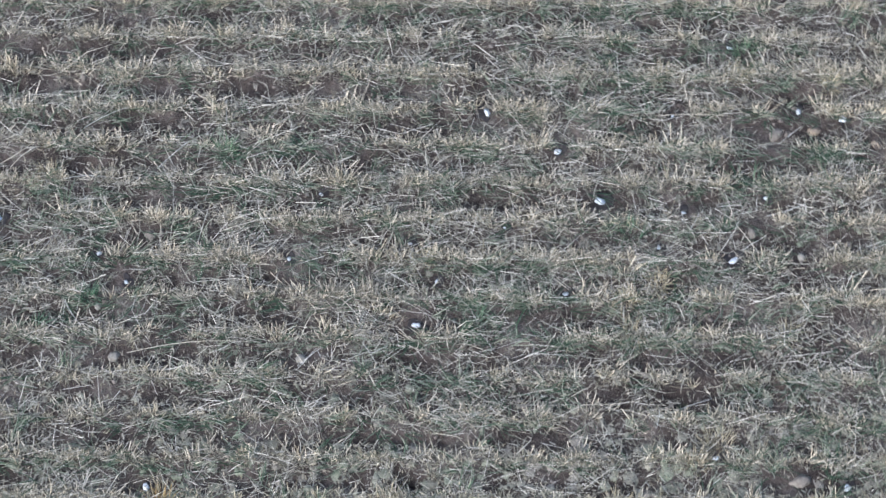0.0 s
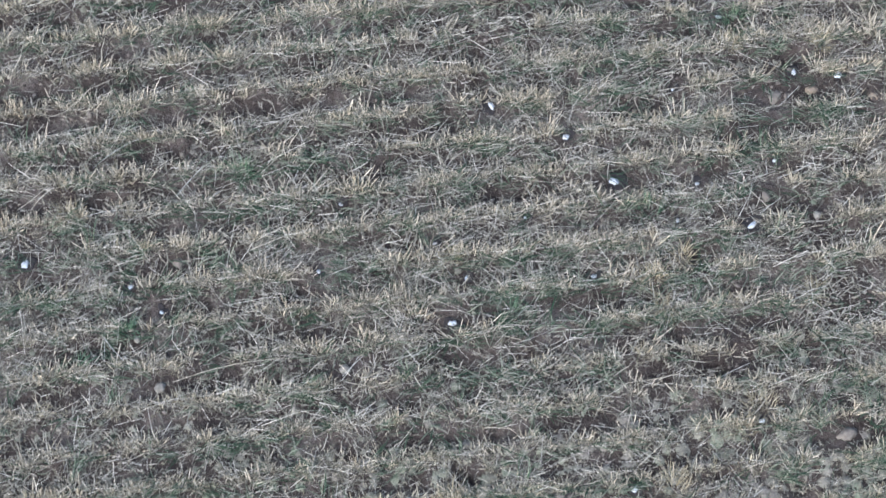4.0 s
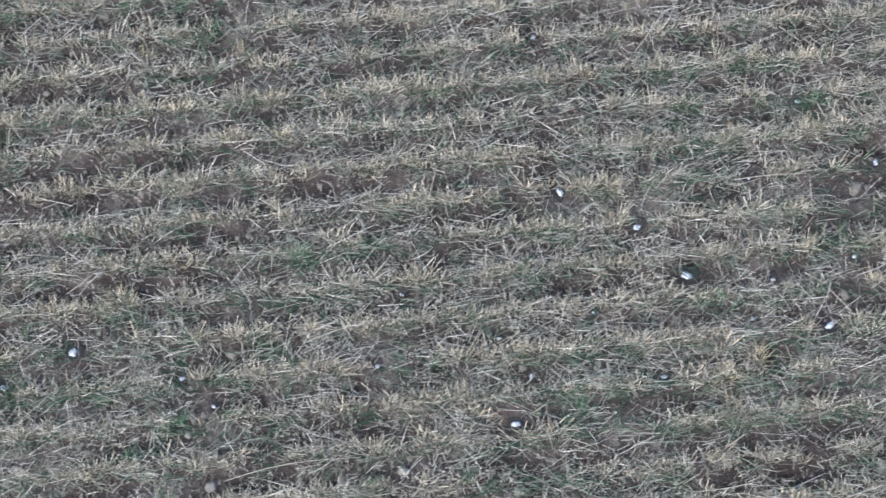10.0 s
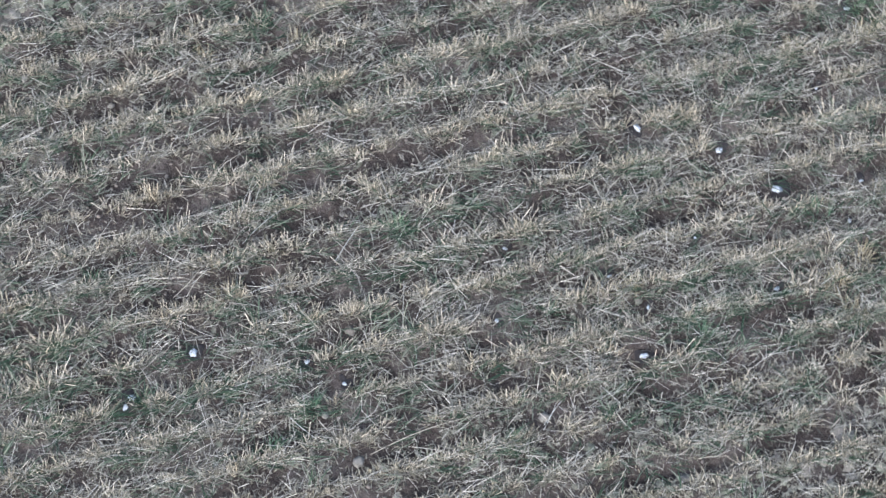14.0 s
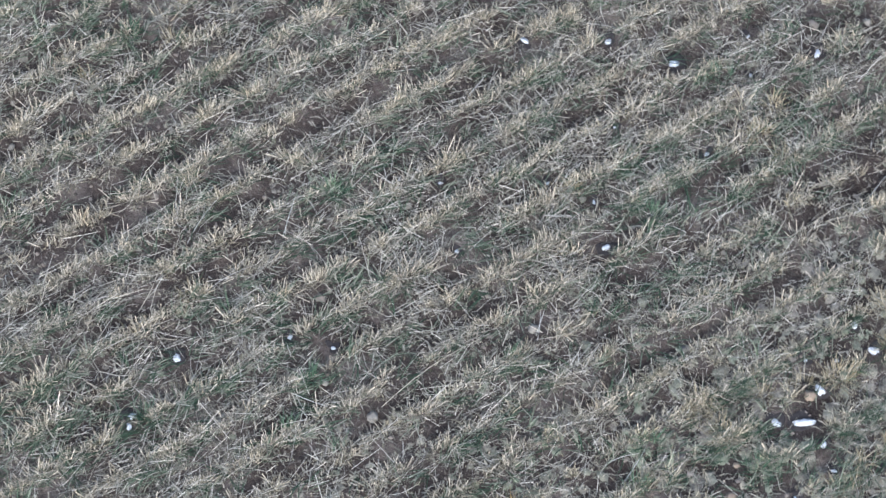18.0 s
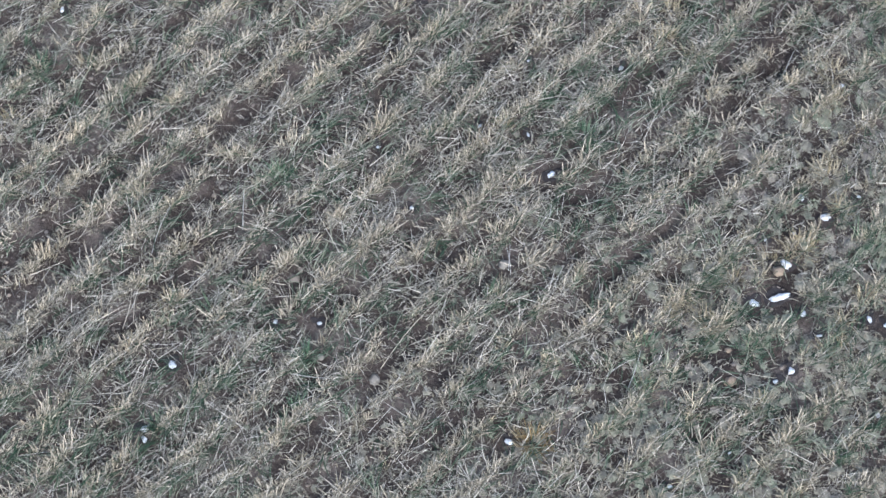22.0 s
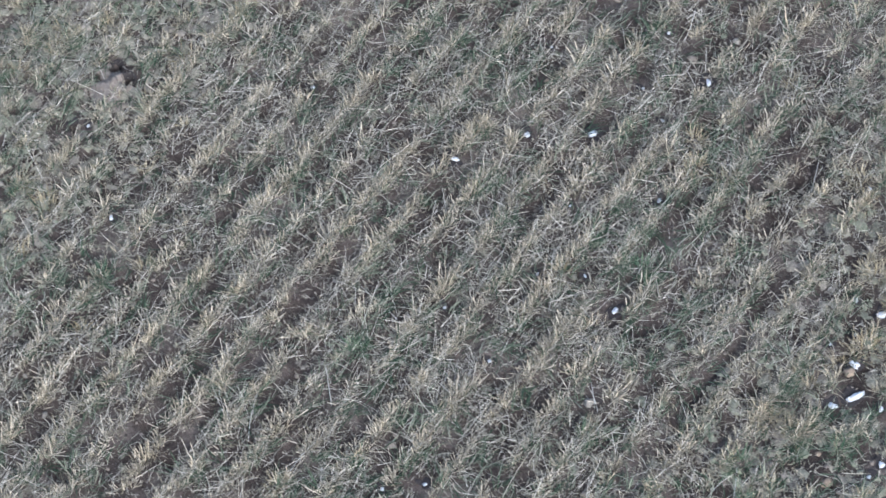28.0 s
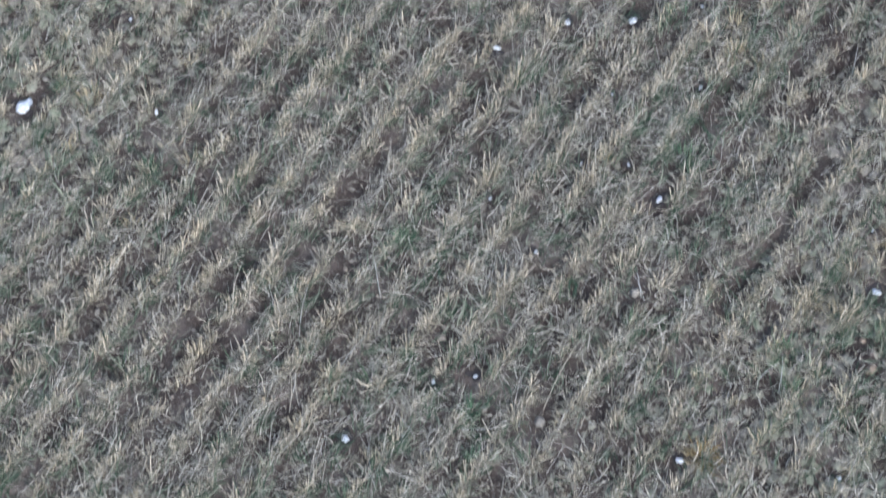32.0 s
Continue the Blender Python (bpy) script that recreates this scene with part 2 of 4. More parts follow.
# more stones, the same way, and small pebbles
MORE_STONES = [(3.15, -0.29, 0.092, 0.06, 0.037), (-3.67, 0.64, 0.028, 0.021, 0.011), (1.17, -0.2, 0.05, 0.043, 0.02), (-0.26, -1.96, 0.066, 0.043, 0.026), (-1.44, -2.32, 0.095, 0.071, 0.038),
    (-2.89, -2.3, 0.095, 0.081, 0.038), (-3.8, 1.71, 0.052, 0.034, 0.021), (-4.13, 0.58, 0.032, 0.024, 0.013), (-2.56, -0.17, 0.041, 0.035, 0.016), (-3.02, -0.2, 0.036, 0.023, 0.014),
    (-0.82, -4.12, 0.057, 0.043, 0.023), (-0.01, -3.94, 0.099, 0.084, 0.04), (-0.62, 4.56, 0.089, 0.058, 0.036), (-2.39, 3.11, 0.055, 0.041, 0.022), (2.48, -1.36, 0.066, 0.056, 0.026),
    (-4.01, 1.33, 0.061, 0.04, 0.024),
    (-4.63, 1.76, 0.065, 0.049, 0.025), (-3.04, -1.86, 0.064, 0.048, 0.024)]
HOLES = [(-0.82, 3.05, 0.05), (-0.88, 2.87, 0.04), (-1.54, 2.975, 0.035)]   # burrow holes: x, y, radius
CLEAR = SNOW_ALL + [(x, y, w) for x, y, w, d, h in STONES + MORE_STONES] + [(x, y, r * 2) for x, y, r in HOLES]
# earth swept bare: x, y, radius
BARE = [(-0.94, 3.0, 0.14), (2.34, -0.17, 0.15), (2.1, -1.14, 0.09), (-4.3, 0.3, 0.13), (-2.5, 1.34, 0.1)]
WEEDY = (0.1, -4.3)   # middle of a stretch overgrown with low weeds
# patches of bare earth between the rows: x, y, radius
EARTH_FAR = [(-0.08, 4.46, 0.053), (-1.12, 4.24, 0.072), (-0.91, 4.21, 0.052), (0.05, 4.14, 0.063), (-0.26, 3.87, 0.052), (-1.91, 3.59, 0.03), (-1.56, 3.11, 0.03), (-0.3, 3.08, 0.041),
    (-2.48, 3.06, 0.079), (-1.55, 2.96, 0.05), (-2.55, 2.78, 0.059), (-2.59, 2.35, 0.068), (-3.13, 2.33, 0.077), (-1.98, 2.29, 0.059), (0.5, 2.26, 0.051), (-3.16, 2.07, 0.058),
    (-1.76, 2.06, 0.069), (-2.36, 2.01, 0.068)]
EARTH_NORTH = [(-1.29, 1.95, 0.069), (-2.64, 1.79, 0.047), (-4.25, 1.75, 0.057), (0.89, 1.72, 0.051), (0.16, 1.66, 0.091), (-3.23, 1.65, 0.057), (-2.15, 1.57, 0.066), (0.84, 1.55, 0.047),
    (-3.46, 1.39, 0.057), (-2.56, 1.32, 0.131), (1.21, 1.31, 0.113), (-2.46, 1.3, 0.113), (-1.37, 1.29, 0.095), (1.44, 1.26, 0.113), (1.73, 1.06, 0.066), (-2.25, 0.92, 0.058),
    (1.32, 0.86, 0.084), (2.72, 0.85, 0.085), (-3.26, 0.61, 0.055), (-2.62, 0.6, 0.076), (-3.76, 0.59, 0.109), (1.7, 0.54, 0.093), (-1.15, 0.34, 0.068), (-4.01, 0.32, 0.117),
    (-4.3, 0.32, 0.108), (-2, 0.29, 0.119), (-1.27, 0.28, 0.075), (-3.64, 0.27, 0.11), (-1.8, 0.26, 0.119)]
EARTH_MIDDLE = [(-0.67, 0.25, 0.049), (-1.93, 0.21, 0.093), (2.8, 0.19, 0.065), (-2.67, 0.18, 0.109), (-2.56, -0.1, 0.1), (-2.92, -0.11, 0.068), (-3.61, -0.11, 0.063), (2.15, -0.17, 0.092),
    (2.54, -0.23, 0.072), (-2.93, -0.24, 0.068), (1.35, -0.24, 0.064), (2.32, -0.39, 0.072), (-2.95, -0.42, 0.063), (2.22, -0.44, 0.1), (-2.32, -0.5, 0.045), (-3.24, -0.5, 0.045),
    (1.19, -0.79, 0.036), (1.67, -0.87, 0.061), (2.38, -0.92, 0.063), (2.86, -1.11, 0.062), (-2.24, -1.17, 0.09), (-3, -1.25, 0.062), (2.16, -1.57, 0.071), (2.45, -1.61, 0.081),
    (-1.46, -1.63, 0.053)]
EARTH_TRACK = [(-3.09, -1.86, 0.044), (0.8, -1.91, 0.069), (1.75, -1.97, 0.097), (0.37, -2, 0.131), (-1.65, -2, 0.078), (1.93, -2.01, 0.097), (-1.78, -2.01, 0.063), (2.98, -2.01, 0.062),
    (0.79, -2.03, 0.061), (-2.37, -2.03, 0.053), (1.45, -2.26, 0.057), (1.2, -2.32, 0.066), (1.58, -2.36, 0.066), (-3.2, -2.59, 0.087), (-1.09, -2.59, 0.054), (1.39, -2.6, 0.061),
    (1.63, -2.62, 0.07), (0.91, -2.64, 0.087), (-2.57, -2.64, 0.087), (0.76, -2.64, 0.065), (-3.67, -2.66, 0.06), (2.41, -2.74, 0.087), (-1.07, -2.9, 0.047)]
EARTH_SOUTH = [(0.11, -3, 0.073), (0.38, -3, 0.064), (0.95, -3.05, 0.037), (-3.25, -3.06, 0.06), (0.78, -3.08, 0.046), (-0.25, -3.28, 0.041), (-1.94, -3.31, 0.061), (0.42, -3.33, 0.064),
    (0.95, -3.41, 0.064), (0.06, -3.43, 0.072), (-0.1, -3.48, 0.027), (-1.64, -3.69, 0.061), (0.83, -3.72, 0.055), (0.44, -3.75, 0.082), (-0.27, -4.18, 0.08), (-0.57, -4.38, 0.08),
    (-0.2, -4.4, 0.071), (0.48, -4.44, 0.063), (-2.17, -4.45, 0.052), (-1.9, -4.46, 0.078), (-1.5, -4.6, 0.052), (-1.66, -4.82, 0.078), (-0.84, -4.83, 0.087), (-0.83, -5.55, 0.078)]
EARTH_MORE = [(-4.23, 2.35, 0.047), (-3.78, 1.24, 0.037), (-3.94, 1.04, 0.046), (-4.42, -1.25, 0.061), (-3.62, -1.97, 0.051), (-3.07, -2.22, 0.06), (-2.33, -2.25, 0.06), (-3.52, -2.28, 0.062),
    (-0.65, -2.29, 0.052), (-3.95, -2.3, 0.044), (-1.37, -2.37, 0.053), (-1.18, -2.42, 0.051), (-2.86, -2.58, 0.035), (-0.77, -2.61, 0.044)]
EARTH_LAST = [(-1.42, -2.67, 0.052), (-0.67, -2.78, 0.06), (-2.2, -2.97, 0.061), (-0.91, -2.98, 0.043), (1.87, -3.01, 0.061), (1.43, -3.02, 0.061), (0.3, -3.09, 0.052), (-1.47, -3.11, 0.052),
    (-3.74, -3.36, 0.078), (0.54, -3.36, 0.052), (2.47, -3.44, 0.035), (0.84, -3.49, 0.06), (1.2, -3.53, 0.052), (2.06, -3.69, 0.043)]
# smaller spots: x, y
SPOTS_EAST = [(0.71, 0.96), (0.3, 0.7), (-0.09, 0.22), (1.29, 0.2), (-0.97, 0.15), (1.56, 0.09), (-0.09, -0.16), (1.03, -0.81), (1.04, -1.99), (2.54, -2),
    (0.64, -2.29), (-0.12, -4.52), (-0.408, 3.154), (-0.893, 2.297), (0.52, -3.01), (-0.178, -3.725), (0.15, -2.839)]
SPOTS_WEST = [(-4.09, 1.38), (-1.24, 1.28), (-3.56, 1.09), (-4.44, 0.75), (-3.9, 0.67), (-2.26, 0.63), (-3.52, 0.51), (-4.75, 0.42), (-2.49, 0.06), (-2.74, 0),
    (-1, -0.2), (-1.74, -0.33), (-2.64, -0.53), (-4.03, -0.67), (-4.73, -0.68), (-5.04, -0.71), (-1.84, -1), (-1.59, -1.61), (-1.38, -1.96), (-2.73, -2.05),
    (-1.82, -2.87), (-2.68, -3.01), (-1.5, -3.65), (-1.05, -3.97), (-1.752, 2.774)]
BARE += EARTH_FAR + EARTH_NORTH + EARTH_MIDDLE + EARTH_TRACK + EARTH_SOUTH + EARTH_MORE + EARTH_LAST
BARE += [(x, y, 0.04 + 0.03 * ((i * 37) % 10) / 10) for i, (x, y) in enumerate(SPOTS_EAST + SPOTS_WEST)]
FURROW_X0, FURROW_X1 = -1.2, 0.3   # a groove scraped along the rows

rng = np.random.default_rng(7)


def furrow(x):
    """The line of the groove across the field."""
    return -3.015 + 0.02 * np.sin(x * 5)


def slide(x):
    """The line of a short curved mark where a hoof slid."""
    return -2.72 + 0.75 * (x - 1.25) ** 2


def lattice(size, seed):
    """A smooth random field over the plane, about 0 to 1, with features of that size."""
    grid = np.random.default_rng(seed).random((256, 256))

    def field(x, y):
        u, v = np.asarray(x) / size + 1000.37, np.asarray(y) / size + 1000.71
        i, j = np.floor(u).astype(int), np.floor(v).astype(int)
        a, b = u - i, v - j
        a, b = a * a * (3 - 2 * a), b * b * (3 - 2 * b)
        g = lambda p, q: grid[p % 256, q % 256]
        return (g(i, j) * (1 - a) + g(i + 1, j) * a) * (1 - b) + (g(i, j + 1) * (1 - a) + g(i + 1, j + 1) * a) * b

    return field


broad_field, mid_field, small_field, clod_field, crumb_field = lattice(1.4, 1), lattice(0.45, 2), lattice(0.16, 3), lattice(0.075, 4), lattice(0.035, 5)
gap_field, green_field, pit_field, hollow_field = lattice(0.33, 6), lattice(0.7, 8), lattice(0.11, 9), lattice(0.15, 11)


def rise(x, y):
    """The height of the earth."""
    x, y = np.asarray(x, float), np.asarray(y, float)
    near = np.clip(1.3 - np.maximum(np.maximum(X0 - x, x - X1), np.maximum(Y0 - y, y - Y1)) / 0.4, 0, 1)
    z = 0.03 * (mid_field(x, y) - 0.5) + 0.03 * (small_field(x, y) - 0.5) + 0.026 * (clod_field(x, y) - 0.5) + 0.012 * (crumb_field(x, y) - 0.5)
    z = z + 0.012 * np.cos(2 * np.pi * (y - FIRST) / ROW)
    z = z - 0.3 * np.clip(pit_field(x, y) - 0.8, 0, 0.25) * near - 0.22 * np.clip(hollow_field(x, y) - 0.74, 0, 0.2) * near
    for sx, sy, w in SNOW_ALL:
        d2 = ((x - sx - 0.01) ** 2 + (y - sy - 0.015) ** 2) / (w * 0.75 + 0.02) ** 2
        z = z + np.exp(-d2) * (-0.012 - z)
    for hx, hy, r in HOLES:
        z = z - 0.16 * np.exp(-(((x - hx) ** 2 + (y - hy) ** 2) / r**2) ** 2)
    z = z + 0.05 * np.exp(-((x + 0.98) ** 2 + (y - 2.98) ** 2) / 0.09)
    along = np.clip((x - FURROW_X0) / 0.25, 0, 1) * np.clip((FURROW_X1 - x) / 0.25, 0, 1)
    z = z - 0.055 * along * np.exp(-((y - furrow(x)) / 0.038) ** 2)
    slid = np.clip((x - 1.22) / 0.12, 0, 1) * np.clip((1.74 - x) / 0.12, 0, 1)
    z = z - 0.04 * slid * np.exp(-((y - slide(x)) / 0.028) ** 2)
    return z * near


def bareness(x, y):
    """1 where the earth is swept bare, 0 where litter covers it."""
    b = np.maximum(0.5 * np.clip((gap_field(x, y) - 0.82) * 6, 0, 1), 0.75 * np.clip((hollow_field(x, y) - 0.76 - 0.05 * (y > 2)) * 8, 0, 1))
    for bx, by, r in BARE:
        near = np.hypot((x - bx) * 0.75, y - by) * (0.75 + 0.5 * small_field(x, y))
        b = np.maximum(b, np.clip(1.6 - 1.1 * near / r, 0, 1))
    for sx, sy, w in CLEAR:
        b = np.maximum(b, 1.15 * np.clip(2.0 - np.hypot(x - sx, y - sy) / (w * 0.6 + 0.03), 0, 1))
    f = np.clip(1.6 - np.abs(y - furrow(x)) / 0.042, 0, 1) * (x > FURROW_X0) * (x < FURROW_X1)
    g = np.clip(1.3 - np.abs(y - slide(x)) / 0.035, 0, 0.8) * (x > 1.22) * (x < 1.74)
    return np.maximum(np.maximum(b, f), g)


def wetness(x, y):
    """1 in the wet hollows round the snow, where nothing loose lies."""
    d = np.full(np.shape(x), 9.0)
    for sx, sy, w in SNOW_ALL:
        d = np.minimum(d, np.hypot(x - sx - 0.01, y - sy - 0.015) / (w * 0.7 + 0.025))
    return np.clip(2.2 - 1.4 * d, 0, 1)


def mesh_of(name, verts, faces, material, smooth=False):
    """A mesh from arrays: faces all with the same number of corners."""
    me = bpy.data.meshes.new(name)
    verts, faces = np.asarray(verts, np.float32), np.asarray(faces, np.int32)
    k = faces.shape[1]
    me.vertices.add(len(verts))
    me.vertices.foreach_set("co", verts.ravel())
    me.loops.add(faces.size)
    me.loops.foreach_set("vertex_index", faces.ravel())
    me.polygons.add(len(faces))
    me.polygons.foreach_set("loop_start", np.arange(0, faces.size, k, dtype=np.int32))
    me.polygons.foreach_set("use_smooth", np.full(len(faces), smooth))
    me.update(calc_edges=True)
    me.validate()
    me.materials.append(material)
    return me


def straws(base, tip, r0, r1):
    """Three-sided hollow stalks from base to tip, open where they were cut."""
    n = len(base)
    way = tip - base
    way = way / np.linalg.norm(way, axis=1, keepdims=True)
    side = np.cross(way, np.where(np.abs(way[:, 2:3]) > 0.8, [[1.0, 0, 0]], [[0, 0, 1.0]]))
    side /= np.linalg.norm(side, axis=1, keepdims=True)
    other = np.cross(way, side)
    turn = rng.random(n)[:, None] * 6.28
    ring = []
    for at, r in ((base, r0), (tip, r1)):
        for k in range(3):
            a = turn + k * 2.0944
            ring.append(at + np.asarray(r).reshape(-1, 1) * (np.cos(a) * side + np.sin(a) * other))
    v = np.stack(ring, 1).reshape(-1, 3)
    f = np.array([[0, 1, 4], [0, 4, 3], [1, 2, 5], [1, 5, 4], [2, 0, 3], [2, 3, 5]])
    return v, (np.arange(n)[:, None, None] * 6 + f).reshape(-1, 3)


def blades(base, heading, length, lift, droop, width, bend=0.2, joints=3):
    """Narrow leaves of two or three joints that set out along heading, arch over and curl aside by up to bend at a joint."""
    n = len(base)
    curl = rng.normal(0, bend, n)
    v, p, ang, head = [], base, lift.copy(), heading.copy()
    for part in range(joints):
        side = np.stack([-np.sin(head), np.cos(head), 0 * head], 1) * width[:, None] * (0.35, 0.5, 0.35)[part]
        v += [p - side, p + side]
        p = p + (length / joints)[:, None] * np.stack([np.cos(head) * np.cos(ang), np.sin(head) * np.cos(ang), np.sin(ang)], 1)
        ang, head = ang - droop, head + curl
    v = np.stack(v + [p], 1).reshape(-1, 3)
    f = [t for k in range(0, 2 * joints - 2, 2) for t in ((k, k + 1, k + 3), (k, k + 3, k + 2))] + [(2 * joints - 2, 2 * joints - 1, 2 * joints)]
    return v, (np.arange(n)[:, None, None] * (2 * joints + 1) + np.array(f)).reshape(-1, 3)


def scatter(count, weight, x0=X0, x1=X1, y0=Y0, y1=Y1):
    """About count places over the field, thinned by weight(x, y) from 0 to 1."""
    x, y = rng.uniform(x0, x1, count), rng.uniform(y0, y1, count)
    keep = rng.random(count) < weight(x, y)
    return x[keep], y[keep]


def inside(x, y):
    """Thins out what lies towards the corners of the stretch."""
    return np.where(((x + 0.95) / 5.6) ** 4 + ((y + 0.3) / 6.1) ** 4 < 1, 1.0, 0.3)


def weediness(x, y):
    """1 where low weeds and fuzz overgrow the straw: the south, the wheel track and the far corner."""
    south = np.clip((-2.4 - y) / 1.3, 0, 1) * np.clip(0.75 + 0.25 * (x + 1.8), 0.45, 1)
    track = 0.35 * np.exp(-((y + 2.6) / 0.32) ** 2)
    north = np.clip((y - 1.9) / 0.8, 0, 1) * np.clip((0.9 - x) / 0.8, 0, 1)
    return np.maximum(np.maximum(south, track), north) * (0.55 + 0.45 * mid_field(x + 5, y))


def swept(x, y):
    """Below 1 on the western stretch, where the earth shows between clean rows."""
    between = np.clip((row_distance(y) - 0.07) / 0.05, 0, 1)
    return 1 - 0.6 * between * np.exp(-(((x + 3.7) / 1.7) ** 2) - ((y - 0.3) / 0.9) ** 2)


def row_distance(y):
    return np.abs((y - FIRST + ROW / 2) % ROW - ROW / 2)


# ---- the ground: one sheet to the horizon ----
def ground():
    def lines(a, b, step):
        inner = np.arange(a, b + step / 2, step)
        out = np.cumsum(step * 1.25 ** np.arange(1, 46))
        out = out[out < 3000]
        return np.concatenate([a - out[::-1], inner, b + out])

    xs, ys = lines(X0, X1, 0.04), lines(Y0, Y1, 0.04)
    gx, gy = np.meshgrid(xs, ys)
    v = np.stack([gx, gy, rise(gx, gy)], -1).reshape(-1, 3)
    n, k = len(xs), len(ys)
    i = (np.arange(k - 1)[:, None] * n + np.arange(n - 1)).ravel()
    f = np.stack([i, i + 1, i + n + 1, i + n], 1)
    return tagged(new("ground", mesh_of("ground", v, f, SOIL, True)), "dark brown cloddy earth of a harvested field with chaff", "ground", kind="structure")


ground()


# ---- loose litter and grass ----
def litter_weight(x, y):
    """How thickly loose straw lies: in drifts, thicker on the rows, thin where weeds or a row's lee side show."""
    drifts = np.clip(0.1 + 0.55 * mid_field(x, y) + 0.75 * (small_field(x + 3, y) - 0.35), 0.06, 1)
    across = np.maximum(0.95 - 3.2 * row_distance(y - 0.02), 0.63 - 0.1 * np.exp(-(((y - 0.1) / 1.3) ** 2)))
    lee = 1 - 0.6 * np.exp(-((row_distance(y + 0.085) / 0.035) ** 2))
    return drifts * (1 - 0.68 * weediness(x, y)) * swept(x, y) * across * lee * inside(x, y)


def off_snow(base, tip):
    """False for straws that would lie across a patch of snow or a stone."""
    ok = np.ones(len(base), bool)
    way = (tip - base)[:, :2]
    for sx, sy, w in CLEAR:
        to = np.array([sx - 0.01, sy - 0.025]) - base[:, :2]
        along = np.clip((to * way).sum(1) / np.maximum((way * way).sum(1), 1e-9), 0, 1)
        ok &= np.linalg.norm(to - along[:, None] * way, axis=1) > w * 0.5 + 0.012
    return ok


def leaf_litter():
    """Curled dry leaves lying among the straw."""
    x, y = scatter(150000, litter_weight)
    keep = rng.random(len(x)) > 0.9 * bareness(x, y)
    x, y = x[keep], y[keep]
    n = len(x)
    base = np.stack([x, y, rise(x, y) + rng.uniform(0.004, 0.035, n)], 1)
    lift = np.abs(rng.normal(0.12, 0.28, n))
    v, f = blades(base, rng.uniform(0, 6.28, n), rng.gamma(4.0, 0.03, n), lift, lift * rng.uniform(0.3, 0.9, n), rng.uniform(0.003, 0.0075, n), 0.2, 2)
    return tagged(new("leaf_litter", mesh_of("leaf_litter", v, f, DRY, True)), "curled grey-beige dry cereal leaves lying on the field", "leaves", kind="stuff")


def straw_litter():
    x, y = scatter(185000, litter_weight)
    n = len(x)
    long = np.clip(rng.gamma(4.0, 0.036, n), 0.04, 0.42)
    long = long * (1 - 0.15 * weediness(x, y))
    # most straws that lie at the foot of a row lie along it
    ang = rng.normal(0, 1.0, n) * np.where(rng.random(n) < np.where(row_distance(y + 0.02) < 0.06, 0.75, 0.42), 0.32, 2.0)
    tilt = np.abs(rng.normal(0, 0.2, n))
    z = rise(x, y) + rng.uniform(0.004, 0.05, n)
    base = np.stack([x, y, z], 1)
    tip = base + long[:, None] * np.stack([np.cos(ang) * np.cos(tilt), np.sin(ang) * np.cos(tilt), np.sin(tilt)], 1)
    mid, end = (base + tip) / 2, base * 0.1 + tip * 0.9
    cover = np.maximum(np.maximum(bareness(x, y), bareness(mid[:, 0], mid[:, 1])), bareness(end[:, 0], end[:, 1]))
    keep = rng.random(n) > 0.86 * cover
    base, tip, n = base[keep], tip[keep], int(keep.sum())
    r = rng.uniform(0.0011, 0.0028, n)
    # some straws are snapped and go on at an angle
    snap = rng.random(n) < 0.16
    bend = ang[keep][snap] + rng.normal(0, 0.9, int(snap.sum()))
    more = (long[keep][snap] * rng.uniform(0.3, 0.8, int(snap.sum())))[:, None]
    tip2 = tip[snap] + more * np.stack([np.cos(bend), np.sin(bend), rng.normal(0, 0.2, len(bend))], 1)
    base, tip, r = np.concatenate([base, tip[snap]]), np.concatenate([tip, tip2]), np.concatenate([r, r[snap] * 0.9])
    ok = off_snow(base, tip)
    v, f = straws(base[ok], tip[ok], r[ok], r[ok] * 0.6)
    return tagged(new("straw_litter", mesh_of("straw_litter", v, f, LITTER)), "loose weathered grey-beige straw strewn over the field", "straw", kind="stuff")


def grass_regrowth():
    def weight(x, y):
        weedy = np.exp(-((x - WEEDY[0]) ** 2 + (y - WEEDY[1]) ** 2) / 0.8)
        return np.clip(0.2 + 0.6 * (green_field(x, y) - 0.28) + 0.35 * weedy, 0.07, 1) * (1 - 0.8 * bareness(x, y)) * np.where(row_distance(y + 0.065) < 0.055, 1.6, np.where(y < -2.1, 0.14, 0.25)) * inside(x, y)

    cx, cy = scatter(31000, weight)
    k = 7
    x = np.repeat(cx, k) + rng.normal(0, 0.022, len(cx) * k)
    y = np.repeat(cy, k) + rng.normal(0, 0.022, len(cx) * k)
    n = len(x)
    base = np.stack([x, y, rise(x, y) - 0.004], 1)
    # beside a row the blades lie along it
    rowside = row_distance(cy + 0.065) < 0.06
    ahead = np.where(rng.random(len(cx)) < np.where(rowside, 0.85, 0.3), rng.choice([0.0, math.pi], len(cx)) + rng.normal(0, 0.25, len(cx)), rng.uniform(0, 6.28, len(cx)))
    head = np.repeat(ahead, k) + rng.normal(0, 0.45, n)
    lift = rng.uniform(0.3, 1.3, n) * np.where(np.repeat(rowside, k), 0.55, 1.0)
    v, f = blades(base, head, rng.uniform(0.09, 0.27, n), lift, lift * rng.uniform(0.3, 0.6, n), rng.uniform(0.004, 0.0095, n))
    return tagged(new("grass", mesh_of("grass", v, f, GRASS, True)), "thin frosted grey-green grass blades between stubble rows", "grass", kind="stuff")


